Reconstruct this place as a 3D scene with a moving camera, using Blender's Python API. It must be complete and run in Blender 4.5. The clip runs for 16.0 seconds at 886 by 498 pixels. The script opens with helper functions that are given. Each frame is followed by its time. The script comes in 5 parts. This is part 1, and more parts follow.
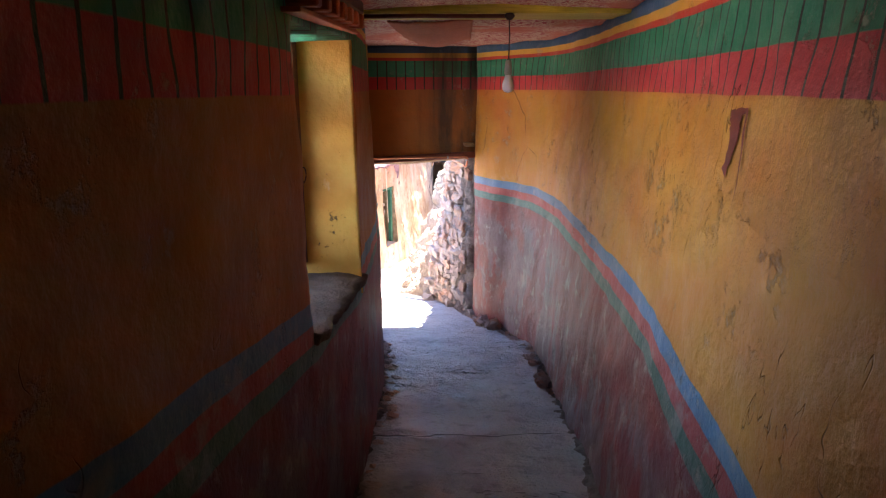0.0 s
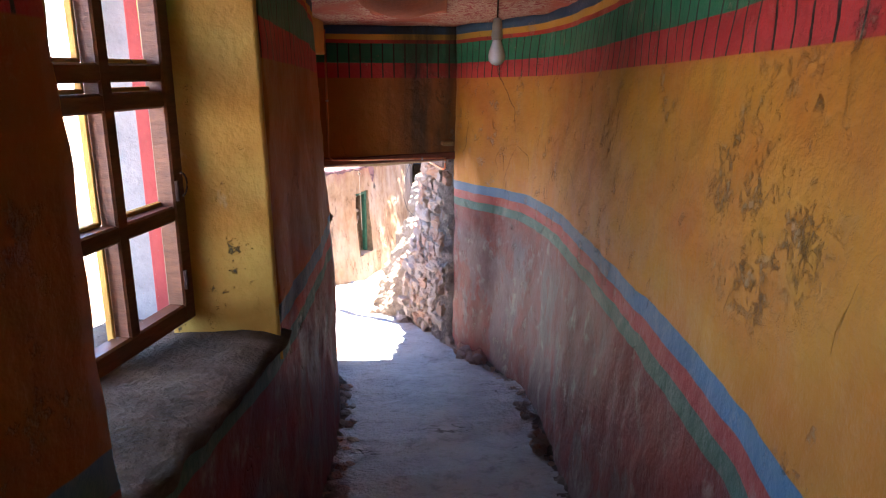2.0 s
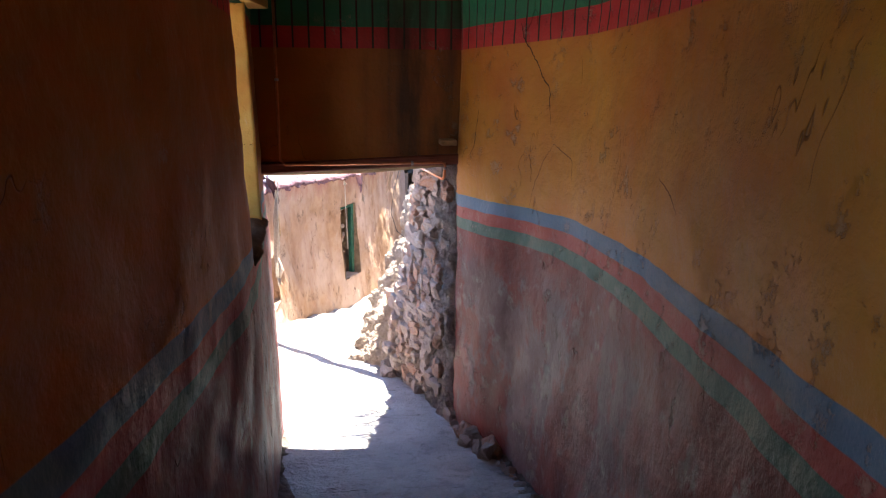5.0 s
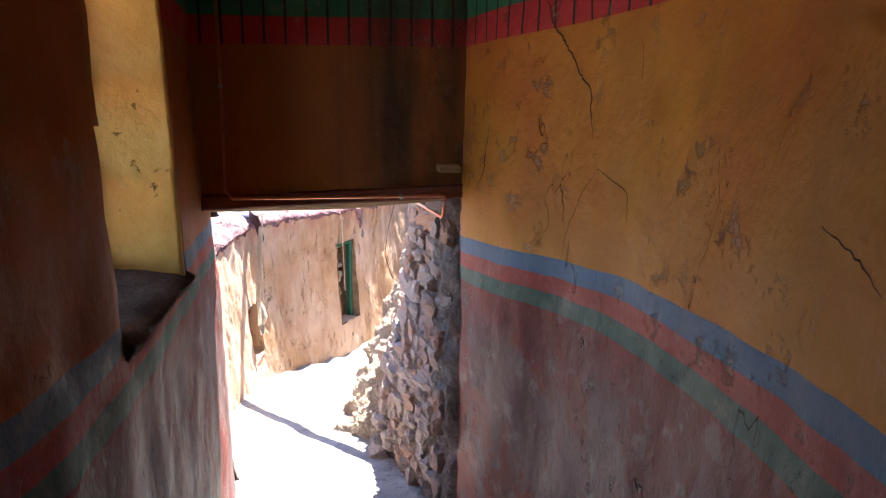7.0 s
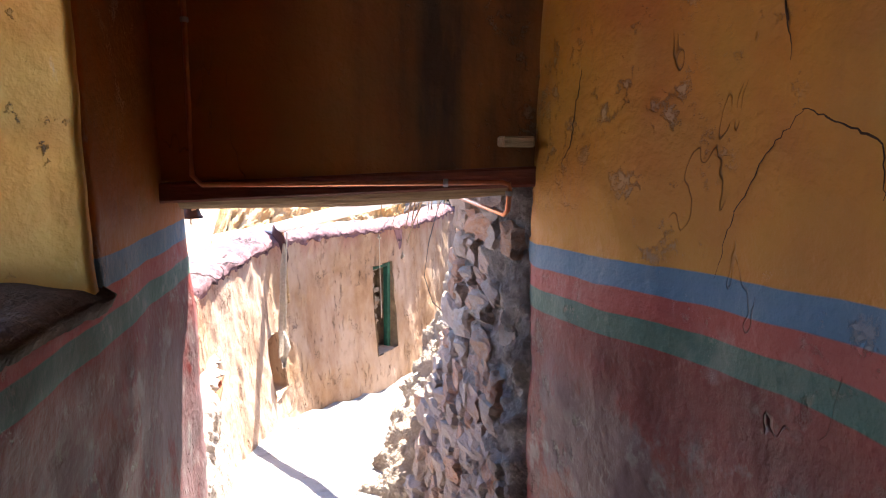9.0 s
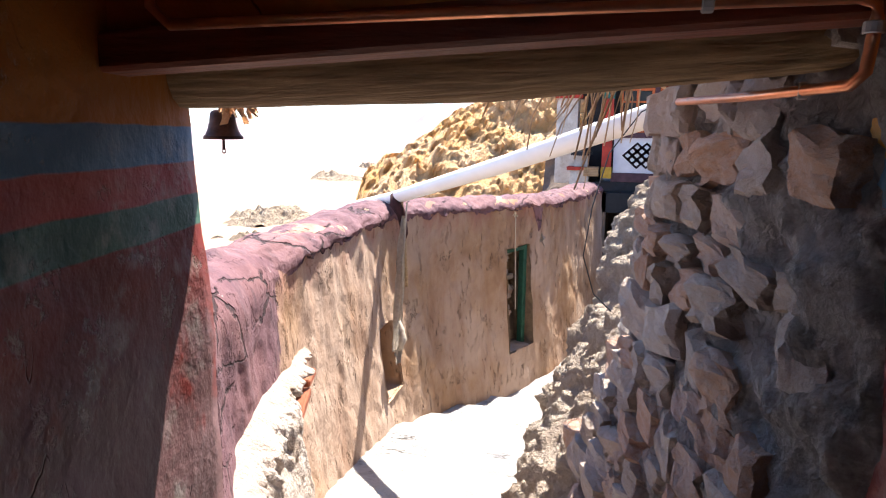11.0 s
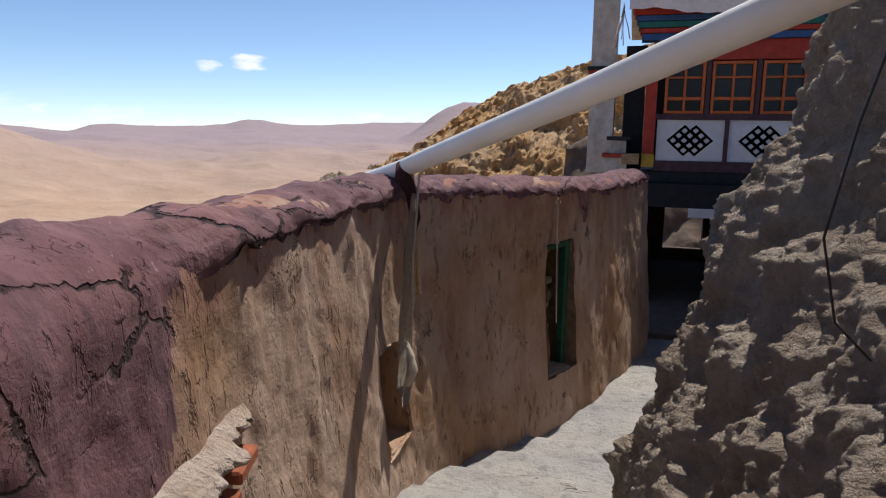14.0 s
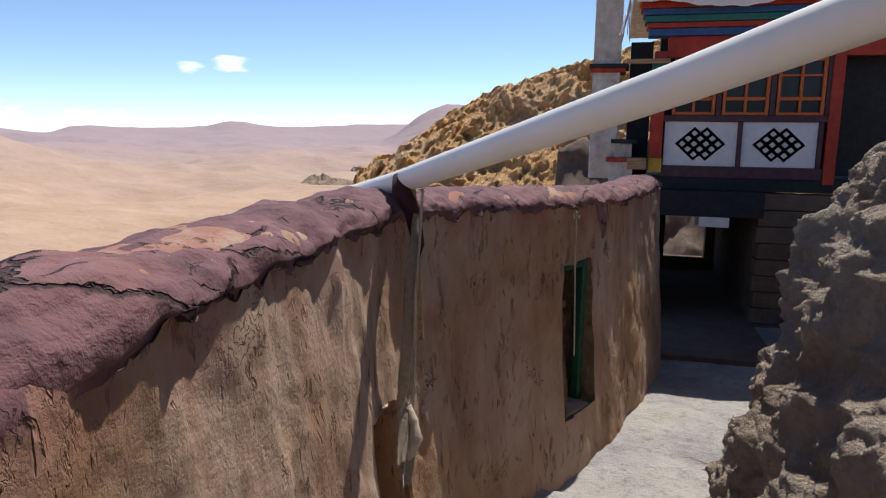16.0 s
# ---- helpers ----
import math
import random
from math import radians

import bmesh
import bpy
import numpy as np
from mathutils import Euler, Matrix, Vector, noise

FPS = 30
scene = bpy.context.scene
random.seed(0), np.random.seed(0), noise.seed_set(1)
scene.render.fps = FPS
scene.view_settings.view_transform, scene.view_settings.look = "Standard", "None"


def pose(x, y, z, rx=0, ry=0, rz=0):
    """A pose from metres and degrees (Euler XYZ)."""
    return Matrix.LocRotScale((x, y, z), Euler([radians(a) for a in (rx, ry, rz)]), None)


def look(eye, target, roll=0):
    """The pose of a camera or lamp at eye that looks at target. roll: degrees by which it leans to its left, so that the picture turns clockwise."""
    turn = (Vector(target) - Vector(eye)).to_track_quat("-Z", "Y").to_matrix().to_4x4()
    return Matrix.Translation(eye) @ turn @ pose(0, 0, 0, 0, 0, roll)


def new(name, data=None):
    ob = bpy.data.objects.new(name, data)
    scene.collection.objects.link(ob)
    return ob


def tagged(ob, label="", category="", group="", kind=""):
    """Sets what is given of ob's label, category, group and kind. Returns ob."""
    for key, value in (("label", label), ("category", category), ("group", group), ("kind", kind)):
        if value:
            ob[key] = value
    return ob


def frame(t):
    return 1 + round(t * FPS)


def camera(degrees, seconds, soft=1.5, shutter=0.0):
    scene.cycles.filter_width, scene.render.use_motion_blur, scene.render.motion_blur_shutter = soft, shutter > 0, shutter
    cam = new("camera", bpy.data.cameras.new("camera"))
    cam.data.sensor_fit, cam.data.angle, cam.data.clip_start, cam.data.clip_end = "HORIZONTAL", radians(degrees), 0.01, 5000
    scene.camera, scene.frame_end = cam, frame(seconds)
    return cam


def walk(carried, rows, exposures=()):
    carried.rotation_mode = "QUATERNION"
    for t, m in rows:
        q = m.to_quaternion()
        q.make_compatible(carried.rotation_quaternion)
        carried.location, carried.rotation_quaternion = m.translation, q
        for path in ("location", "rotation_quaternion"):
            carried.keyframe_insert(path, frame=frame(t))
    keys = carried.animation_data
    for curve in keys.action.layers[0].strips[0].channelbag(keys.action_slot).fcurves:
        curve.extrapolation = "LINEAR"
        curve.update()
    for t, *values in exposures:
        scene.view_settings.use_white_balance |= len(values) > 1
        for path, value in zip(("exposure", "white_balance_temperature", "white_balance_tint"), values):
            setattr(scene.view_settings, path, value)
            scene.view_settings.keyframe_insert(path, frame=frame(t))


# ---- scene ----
cam = camera(66.6, 16.0, soft=1.15)
METRES, EYE, TILT, LEAN, TURN = 8.8, 1.5, -15.0, 0.0, 0.0
ROWS = [
    (0.0, 0.0, 0.0, 0.0, -0.0, 0.0, 0.0),
    (0.5, -0.0035, 0.0276, 0.0036, -0.08, 0.1, -0.34),
    (1.0, -0.0041, 0.0582, 0.0098, -0.63, 0.01, -0.16),
    (1.5, 0.0032, 0.0946, 0.011, -1.07, -0.01, 0.27),
    (2.0, 0.0095, 0.1253, 0.0165, -1.42, 0.15, 0.13),
    (2.5, 0.0095, 0.1582, 0.0227, -1.63, 0.36, 0.15),
    (3.0, 0.0131, 0.19, 0.026, -1.75, 0.32, 0.16),
    (3.5, 0.0201, 0.22, 0.0335, -1.48, 0.3, 0.34),
    (4.0, 0.0151, 0.253, 0.0372, -1.64, 0.53, -0.06),
    (6.5, 0.0198, 0.4158, 0.05, -1.24, 2.68, -0.33),
    (7.0, 0.0252, 0.4419, 0.0576, -0.49, 3.71, -0.37),
    (7.5, 0.0213, 0.4755, 0.0509, 0.62, 4.73, -0.99),
    (8.0, 0.0209, 0.4994, 0.0544, 1.17, 6.5, -1.08),
    (10.5, 0.0044, 0.6664, 0.0597, 11.19, 4.66, -3.27),
    (11.0, -0.0054, 0.6978, 0.0618, 14.16, 4.59, -4.27),
    (11.5, -0.0169, 0.7303, 0.0665, 14.22, 4.62, -4.46),
    (12.0, -0.0247, 0.7649, 0.0724, 14.79, 4.63, -4.36),
    (12.5, -0.0337, 0.7908, 0.0757, 17.19, 4.41, -5.05),
    (13.0, -0.0463, 0.8185, 0.0734, 17.04, 4.53, -4.97),
    (13.5, -0.0524, 0.8475, 0.0706, 15.72, 4.69, -4.61),
    (14.0, -0.0639, 0.8752, 0.0689, 14.77, 4.76, -4.66),
    (14.5, -0.0847, 0.8969, 0.0686, 15.7, 4.79, -4.82),
    (15.0, -0.0935, 0.9194, 0.0727, 16.43, 4.76, -5.02),
    (15.5, -0.095, 0.9431, 0.0814, 16.64, 4.77, -4.97),
    (16.0, -0.1017, 0.9582, 0.0922, 13.42, 5.02, -4.33),
]
EXPOSURES = [(0.0, 4.5), (2.0, 4.1), (4.0, 3.6), (6.5, 3.3), (8.0, 3.35), (10.3, 2.8), (10.6, 2.6), (11.0, 2.15), (11.5, 1.75), (12.0, 1.25), (12.5, 0.8), (13.5, 0.35), (14.0, 0.2), (14.5, 0.2), (15.5, 0.32), (16.0, 0.4)]
walk(cam, [(t, pose(0, 0, EYE, TILT, LEAN, TURN) @ pose(METRES * x, METRES * y, METRES * z, 90 + pitch, roll, yaw)) for t, x, y, z, yaw, pitch, roll in ROWS], EXPOSURES)

# ---- light ----
SUN_WAY = Vector((0.10, 0.49, 0.865)).normalized()
world = bpy.data.worlds.new("sky")
scene.world = world
world.use_nodes = True
wn, wl = world.node_tree.nodes, world.node_tree.links
sky = wn.new("ShaderNodeTexSky")
sky.sky_type, sky.sun_disc = "NISHITA", False
sky.sun_elevation = math.asin(SUN_WAY.z)
sky.sun_rotation = math.atan2(SUN_WAY.x, SUN_WAY.y)
sky.altitude, sky.air_density, sky.dust_density, sky.ozone_density = 4000, 1.0, 0.25, 2.5
geo = wn.new("ShaderNodeTexCoord")
stretch = wn.new("ShaderNodeVectorMath")
stretch.operation, stretch.inputs[1].default_value = "MULTIPLY", (8, 8, 30)
wl.new(geo.outputs["Generated"], stretch.inputs[0])
puff = wn.new("ShaderNodeTexNoise")
puff.inputs["Scale"].default_value, puff.inputs["Detail"].default_value = 3.0, 6
wl.new(stretch.outputs[0], puff.inputs["Vector"])
part_z = wn.new("ShaderNodeSeparateXYZ")
wl.new(geo.outputs["Generated"], part_z.inputs[0])


def sky_range(v, a, b, to0=0.0, to1=1.0):
    n = wn.new("ShaderNodeMapRange")
    wl.new(v, n.inputs[0])
    for k, x in zip((1, 2, 3, 4), (a, b, to0, to1)):
        n.inputs[k].default_value = x
    return n.outputs[0]


def sky_times(a, b):
    n = wn.new("ShaderNodeMath")
    n.operation = "MULTIPLY"
    wl.new(a, n.inputs[0]), wl.new(b, n.inputs[1])
    return n.outputs[0]


def sky_math(op, a, b=0.0):
    n = wn.new("ShaderNodeMath")
    n.operation = op
    for sock, v in zip(n.inputs, (a, b)):
        if isinstance(v, bpy.types.NodeSocket):
            wl.new(v, sock)
        else:
            sock.default_value = v
    return n.outputs[0]


bearing = sky_math("MULTIPLY", sky_math("ARCTAN2", sky_math("MULTIPLY", part_z.outputs[0], -1.0), part_z.outputs[1]), 180 / math.pi)
height = sky_math("MULTIPLY", part_z.outputs[2], 180 / math.pi)
cloud = sky_times(sky_range(puff.outputs[0], 0.58, 0.70), sky_times(sky_range(height, 0.0, 0.5), sky_range(height, 1.2, 2.0, 1.0, 0.0)))
for az, up, wide, tall, dense in ((34.2, 4.95, 1.5, 0.6, 0.85), (31.1, 5.2, 1.9, 0.95, 0.9), (41.4, 1.1, 4.0, 1.0, 0.5), (21.0, 1.2, 3.6, 0.75, 0.6), (27.5, 0.8, 2.6, 0.5, 0.5), (49.0, 1.6, 3.0, 1.0, 0.4)):
    away = sky_math("ADD", sky_math("POWER", sky_math("ABSOLUTE", sky_math("DIVIDE", sky_math("SUBTRACT", bearing, az), wide)), 2.0), sky_math("POWER", sky_math("ABSOLUTE", sky_math("DIVIDE", sky_math("SUBTRACT", height, up), tall)), 2.0))
    body = sky_range(sky_math("SUBTRACT", sky_math("MULTIPLY", puff.outputs[0], 3.4), away), 1.1, 2.0)
    cloud = sky_math("MAXIMUM", cloud, sky_math("MULTIPLY", body, dense))
cover = wn.new("ShaderNodeMix")
cover.data_type = "RGBA"
cover.inputs["B"].default_value = (7.5, 7.7, 8.2, 1)
wl.new(cloud, cover.inputs["Factor"]), wl.new(sky.outputs[0], cover.inputs["A"])
wl.new(cover.outputs["Result"], wn["Background"].inputs[0])
wn["Background"].inputs[1].default_value = 0.12
sun = new("sun", bpy.data.lights.new("sun", "SUN"))
sun.data.energy, sun.data.angle, sun.data.color = 4.0, radians(0.5), (1.0, 0.95, 0.87)
sun.matrix_world = look(SUN_WAY * 50, (0, 0, 0))


# ---- materials ----
class Nodes:
    """Short hands for building a node material."""

    def __init__(self, name, rough=0.85, metal=0.0):
        self.m = bpy.data.materials.new(name)
        self.m.use_nodes = True
        self.t = self.m.node_tree
        self.b = self.t.nodes["Principled BSDF"]
        self.b.inputs["Roughness"].default_value = rough
        self.b.inputs["Metallic"].default_value = metal
        self.b.inputs["Specular IOR Level"].default_value = 0.3
        self.co = self.t.nodes.new("ShaderNodeTexCoord").outputs["Object"]

    def put(self, sock, v):
        if isinstance(v, bpy.types.NodeSocket):
            self.t.links.new(v, sock)
        elif isinstance(v, (tuple, list)) and sock.type == "RGBA":
            sock.default_value = (*v[:3], 1)
        else:
            sock.default_value = v

    def scaled(self, k, co=None):
        n = self.t.nodes.new("ShaderNodeVectorMath")
        n.operation = "MULTIPLY"
        self.put(n.inputs[0], co or self.co)
        n.inputs[1].default_value = k if isinstance(k, tuple) else (k, k, k)
        return n.outputs[0]

    def noise(self, scale, detail=4, co=None, rough=0.6, distort=0.0):
        n = self.t.nodes.new("ShaderNodeTexNoise")
        self.put(n.inputs["Vector"], self.scaled(scale, co))
        n.inputs["Scale"].default_value = 1
        n.inputs["Detail"].default_value, n.inputs["Roughness"].default_value = detail, rough
        n.inputs["Distortion"].default_value = distort
        return n.outputs["Fac"]

    def voronoi(self, scale, feature="DISTANCE_TO_EDGE", co=None):
        n = self.t.nodes.new("ShaderNodeTexVoronoi")
        n.feature = feature
        self.put(n.inputs["Vector"], self.scaled(scale, co))
        n.inputs["Scale"].default_value = 1
        return n.outputs["Distance"]

    def hair(self, scale, width, lo, hi):
        """Thin wandering cracks, broken off where a second noise is low."""
        n = self.math("ABSOLUTE", self.math("SUBTRACT", self.noise(scale, 5, rough=0.6, distort=0.3), 0.5))
        return self.math("MULTIPLY", self.math("SUBTRACT", 1.0, self.ramp(n, 0.0, width)), self.ramp(self.noise(2.3, 3), lo, hi))

    def ramp(self, v, lo, hi):
        n = self.t.nodes.new("ShaderNodeMapRange")
        self.put(n.inputs[0], v)
        n.inputs[1].default_value, n.inputs[2].default_value = lo, hi
        return n.outputs[0]

    def math(self, op, a, b=0.0):
        n = self.t.nodes.new("ShaderNodeMath")
        n.operation = op
        self.put(n.inputs[0], a), self.put(n.inputs[1], b)
        return n.outputs[0]

    def mix(self, f, a, b, mode="MIX"):
        n = self.t.nodes.new("ShaderNodeMix")
        n.data_type, n.blend_type = "RGBA", mode
        self.put(n.inputs["Factor"], f), self.put(n.inputs["A"], a), self.put(n.inputs["B"], b)
        return n.outputs["Result"]

    def uv(self, name):
        n = self.t.nodes.new("ShaderNodeUVMap")
        n.uv_map = name
        s = self.t.nodes.new("ShaderNodeSeparateXYZ")
        self.t.links.new(n.outputs[0], s.inputs[0])
        return s.outputs[0], s.outputs[1]

    def xyz(self):
        s = self.t.nodes.new("ShaderNodeSeparateXYZ")
        self.put(s.inputs[0], self.co)
        return s.outputs

    def done(self, colour, bump=None, depth=0.01, rough=None):
        self.put(self.b.inputs["Base Color"], colour)
        if bump is not None:
            n = self.t.nodes.new("ShaderNodeBump")
            n.inputs["Distance"].default_value = depth
            self.put(n.inputs["Height"], bump)
            self.t.links.new(n.outputs[0], self.b.inputs["Normal"])
        if rough is not None:
            self.put(self.b.inputs["Roughness"], rough)
        return self.m


def plain(name, colour, rough=0.8, metal=0.0, vary=0.25, grain=18.0, depth=0.003, stretch=(1, 1, 1)):
    """A surface of one paint or stuff, with two scales of variation."""
    n = Nodes(name, rough, metal)
    k = tuple(grain * s for s in stretch)
    fine, wide = n.noise(k, 5), n.noise(1.7, 3)
    dark = tuple(c * (1 - vary) for c in colour)
    light = tuple(min(c * (1 + vary * 0.7), 0.95) for c in colour)
    c = n.mix(n.ramp(fine, 0.3, 0.7), dark, light)
    c = n.mix(n.math("MULTIPLY", n.ramp(wide, 0.4, 0.75), 0.4), c, tuple(x * (1 - vary) for x in dark))
    return n.done(c, fine, depth)


def painted_wall(soot=False, ochres=((0.50, 0.245, 0.03), (0.41, 0.130, 0.016)), name="painted_plaster"):
    """Ochre plaster with a red dado, three stripes and a pleated frieze; UV 'bands' holds the height over the dado's and the frieze's
    lower edge, UV 'run' the length along the wall and the height."""
    n = Nodes(name, 0.62)
    dado, frieze = n.uv("bands")
    run, high = n.uv("run")
    wob = n.math("MULTIPLY", n.math("SUBTRACT", n.noise(2.2, 3), 0.5), 0.03)
    fine, mid, wide = n.noise(26, 6), n.noise(5.5, 5), n.noise(1.3, 4)
    streak = n.noise((5.5, 5.5, 1.5), 6)
    d = n.math("ADD", dado, wob)
    f = n.math("ADD", frieze, n.math("MULTIPLY", wob, 0.45))

    def over(v, edge):
        return n.ramp(v, edge - 0.002, edge + 0.002)

    ochre = n.mix(n.ramp(wide, 0.35, 0.7), *ochres)
    ochre = n.mix(n.math("MULTIPLY", n.ramp(mid, 0.5, 0.75), 0.4), ochre, tuple(x * 0.95 for x in ochres[0]))
    ochre = n.mix(n.math("MULTIPLY", n.ramp(streak, 0.55, 0.8), 0.4), ochre, (0.26, 0.08, 0.018))
    red = n.mix(n.ramp(mid, 0.35, 0.7), (0.115, 0.015, 0.012), (0.205, 0.034, 0.026))
    red = n.mix(n.math("MULTIPLY", n.ramp(streak, 0.52, 0.75), 0.35), red, (0.17, 0.085, 0.085))
    rubbed = n.math("MULTIPLY", n.ramp(n.noise((1.7, 1.7, 1.1), 6, rough=0.65), 0.50, 0.545), n.ramp(dado, -0.30, -0.45))
    red = n.mix(n.math("MULTIPLY", rubbed, 0.75), red, n.mix(n.ramp(mid, 0.4, 0.65), (0.10, 0.06, 0.062), (0.165, 0.115, 0.12)))
    blue, stripe_red, green = (0.075, 0.165, 0.27), (0.31, 0.055, 0.045), (0.05, 0.115, 0.09)
    c = n.mix(over(d, -0.215), red, green)
    c = n.mix(over(d, -0.145), c, stripe_red)
    c = n.mix(over(d, -0.075), c, blue)
    worn = n.math("MULTIPLY", n.ramp(n.noise(7, 6), 0.56, 0.66), n.ramp(wide, 0.42, 0.55))
    c = n.mix(n.math("MULTIPLY", worn, 0.45), c, (0.30, 0.29, 0.26))
    c = n.mix(over(d, 0.0), c, ochre)
    # the pleated frieze below the ceiling
    pleat = n.math("ABSOLUTE", n.math("SUBTRACT", n.math("FRACT", n.math("ADD", n.math("MULTIPLY", run, 10.5), n.math("MULTIPLY", wob, 2.0))), 0.5))
    line = n.ramp(pleat, 0.425, 0.455)
    pl = n.mix(over(f, 0.125), (0.42, 0.035, 0.04), (0.03, 0.20, 0.115))
    pl = n.mix(line, pl, (0.03, 0.025, 0.02))
    c = n.mix(over(f, 0.0), c, pl)
    c = n.mix(over(f, 0.285), c, (0.45, 0.045, 0.03))
    c = n.mix(over(f, 0.315), c, (0.60, 0.33, 0.05))
    c = n.mix(over(f, 0.36), c, (0.05, 0.11, 0.22))
    # scuffs, chips and cracks
    scuff = n.math("MULTIPLY", n.ramp(n.noise(8, 7, rough=0.75), 0.57, 0.63), n.ramp(n.noise(1.9, 2), 0.47, 0.57))
    c = n.mix(n.math("MULTIPLY", scuff, 0.4), c, (0.36, 0.30, 0.24))
    # grey peeling patches opposite the first window
    away = n.math("ADD", n.math("POWER", n.math("ABSOLUTE", n.math("DIVIDE", n.math("SUBTRACT", run, 5.70), 0.42)), 2.0), n.math("POWER", n.math("ABSOLUTE", n.math("DIVIDE", n.math("SUBTRACT", high, 1.08), 0.36)), 2.0))
    blot = n.math("MULTIPLY", n.math("MULTIPLY", n.ramp(away, 1.1, 0.3), n.ramp(n.noise(4.5, 3), 0.48, 0.56)), n.ramp(n.noise(24, 8, rough=0.72, distort=0.4), 0.50, 0.58))
    c = n.mix(n.math("MULTIPLY", blot, 0.65), c, n.mix(n.ramp(n.noise(14, 4), 0.42, 0.6), (0.10, 0.075, 0.05), (0.34, 0.27, 0.18)))
    crack = n.hair((1.3, 1.3, 0.5), 0.0018, 0.56, 0.62)
    c = n.mix(n.math("MULTIPLY", crack, 0.55), c, (0.08, 0.045, 0.03))
    h = n.math("SUBTRACT", n.math("ADD", n.math("MULTIPLY", mid, 0.8), n.math("MULTIPLY", fine, 0.25)), n.math("ADD", n.math("MULTIPLY", n.math("MAXIMUM", scuff, blot), 0.3), n.math("MULTIPLY", crack, 0.6)))
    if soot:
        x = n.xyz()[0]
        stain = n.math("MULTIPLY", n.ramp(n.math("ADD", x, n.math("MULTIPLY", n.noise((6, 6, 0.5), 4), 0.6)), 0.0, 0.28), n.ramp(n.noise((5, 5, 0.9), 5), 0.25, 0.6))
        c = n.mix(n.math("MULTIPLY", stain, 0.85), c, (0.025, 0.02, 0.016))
    return n.done(c, h, 0.02, n.ramp(mid, -0.6, 1.4))


def noise_vec(self, k=3.0, amount=0.35):
    """Object coordinates bent by noise."""
    n = self.t.nodes.new("ShaderNodeTexNoise")
    self.put(n.inputs["Vector"], self.scaled(k))
    n.inputs["Detail"].default_value = 4
    a = self.t.nodes.new("ShaderNodeVectorMath")
    a.operation = "MULTIPLY_ADD"
    self.t.links.new(n.outputs["Color"], a.inputs[0])
    a.inputs[1].default_value = (amount, amount, amount)
    self.put(a.inputs[2], self.co)
    return a.outputs[0]


Nodes.noise_vec = noise_vec


def earth(name, colour, dark, scale=5.0, depth=0.015, rough=0.95, streaks=0.0, pale=None):
    """Mud plaster, soil or stone with blotches, grain and run marks."""
    n = Nodes(name, rough)
    wide, mid, fine = n.noise(scale * 0.25, 4), n.noise(scale, 6), n.noise(scale * 9, 5)
    c = n.mix(n.ramp(mid, 0.3, 0.7), dark, colour)
    if pale:
        c = n.mix(n.math("MULTIPLY", n.ramp(wide, 0.45, 0.7), 0.7), c, pale)
    c = n.mix(n.math("MULTIPLY", n.ramp(fine, 0.5, 0.8), 0.4), c, tuple(x * 0.6 for x in dark))
    if streaks:
        c = n.mix(n.math("MULTIPLY", n.ramp(n.noise((scale * 1.6, scale * 1.6, scale * 0.16), 5), 0.5, 0.72), streaks), c, tuple(x * 0.55 for x in dark))
    h = n.math("ADD", mid, n.math("MULTIPLY", fine, 0.35))
    return n.done(c, h, depth)


def chipped_ochre():
    """Yellow jamb plaster with orange smoke, small dark chips and pale knocks."""
    n = Nodes("ochre_jamb_plaster", 0.6)
    wide, mid, fine = n.noise(1.6, 4), n.noise(6, 5), n.noise(40, 4)
    c = n.mix(n.ramp(mid, 0.3, 0.7), (0.50, 0.26, 0.05), (0.60, 0.37, 0.085))
    c = n.mix(n.math("MULTIPLY", n.ramp(wide, 0.45, 0.65), 0.55), c, (0.46, 0.19, 0.035))
    pale = n.math("MULTIPLY", n.ramp(n.noise((16, 16, 6), 4), 0.64, 0.7), n.ramp(n.noise(3.1, 2), 0.5, 0.6))
    c = n.mix(n.math("MULTIPLY", pale, 0.5), c, (0.60, 0.50, 0.36))
    chip = n.math("MULTIPLY", n.ramp(n.noise(17, 7, rough=0.75), 0.60, 0.63), n.ramp(n.noise(4.2, 2), 0.52, 0.6))
    c = n.mix(n.math("MULTIPLY", chip, 0.85), c, (0.06, 0.05, 0.035))
    h = n.math("SUBTRACT", n.math("ADD", mid, n.math("MULTIPLY", fine, 0.15)), n.math("MULTIPLY", chip, 0.5))
    return n.done(c, h, 0.015)


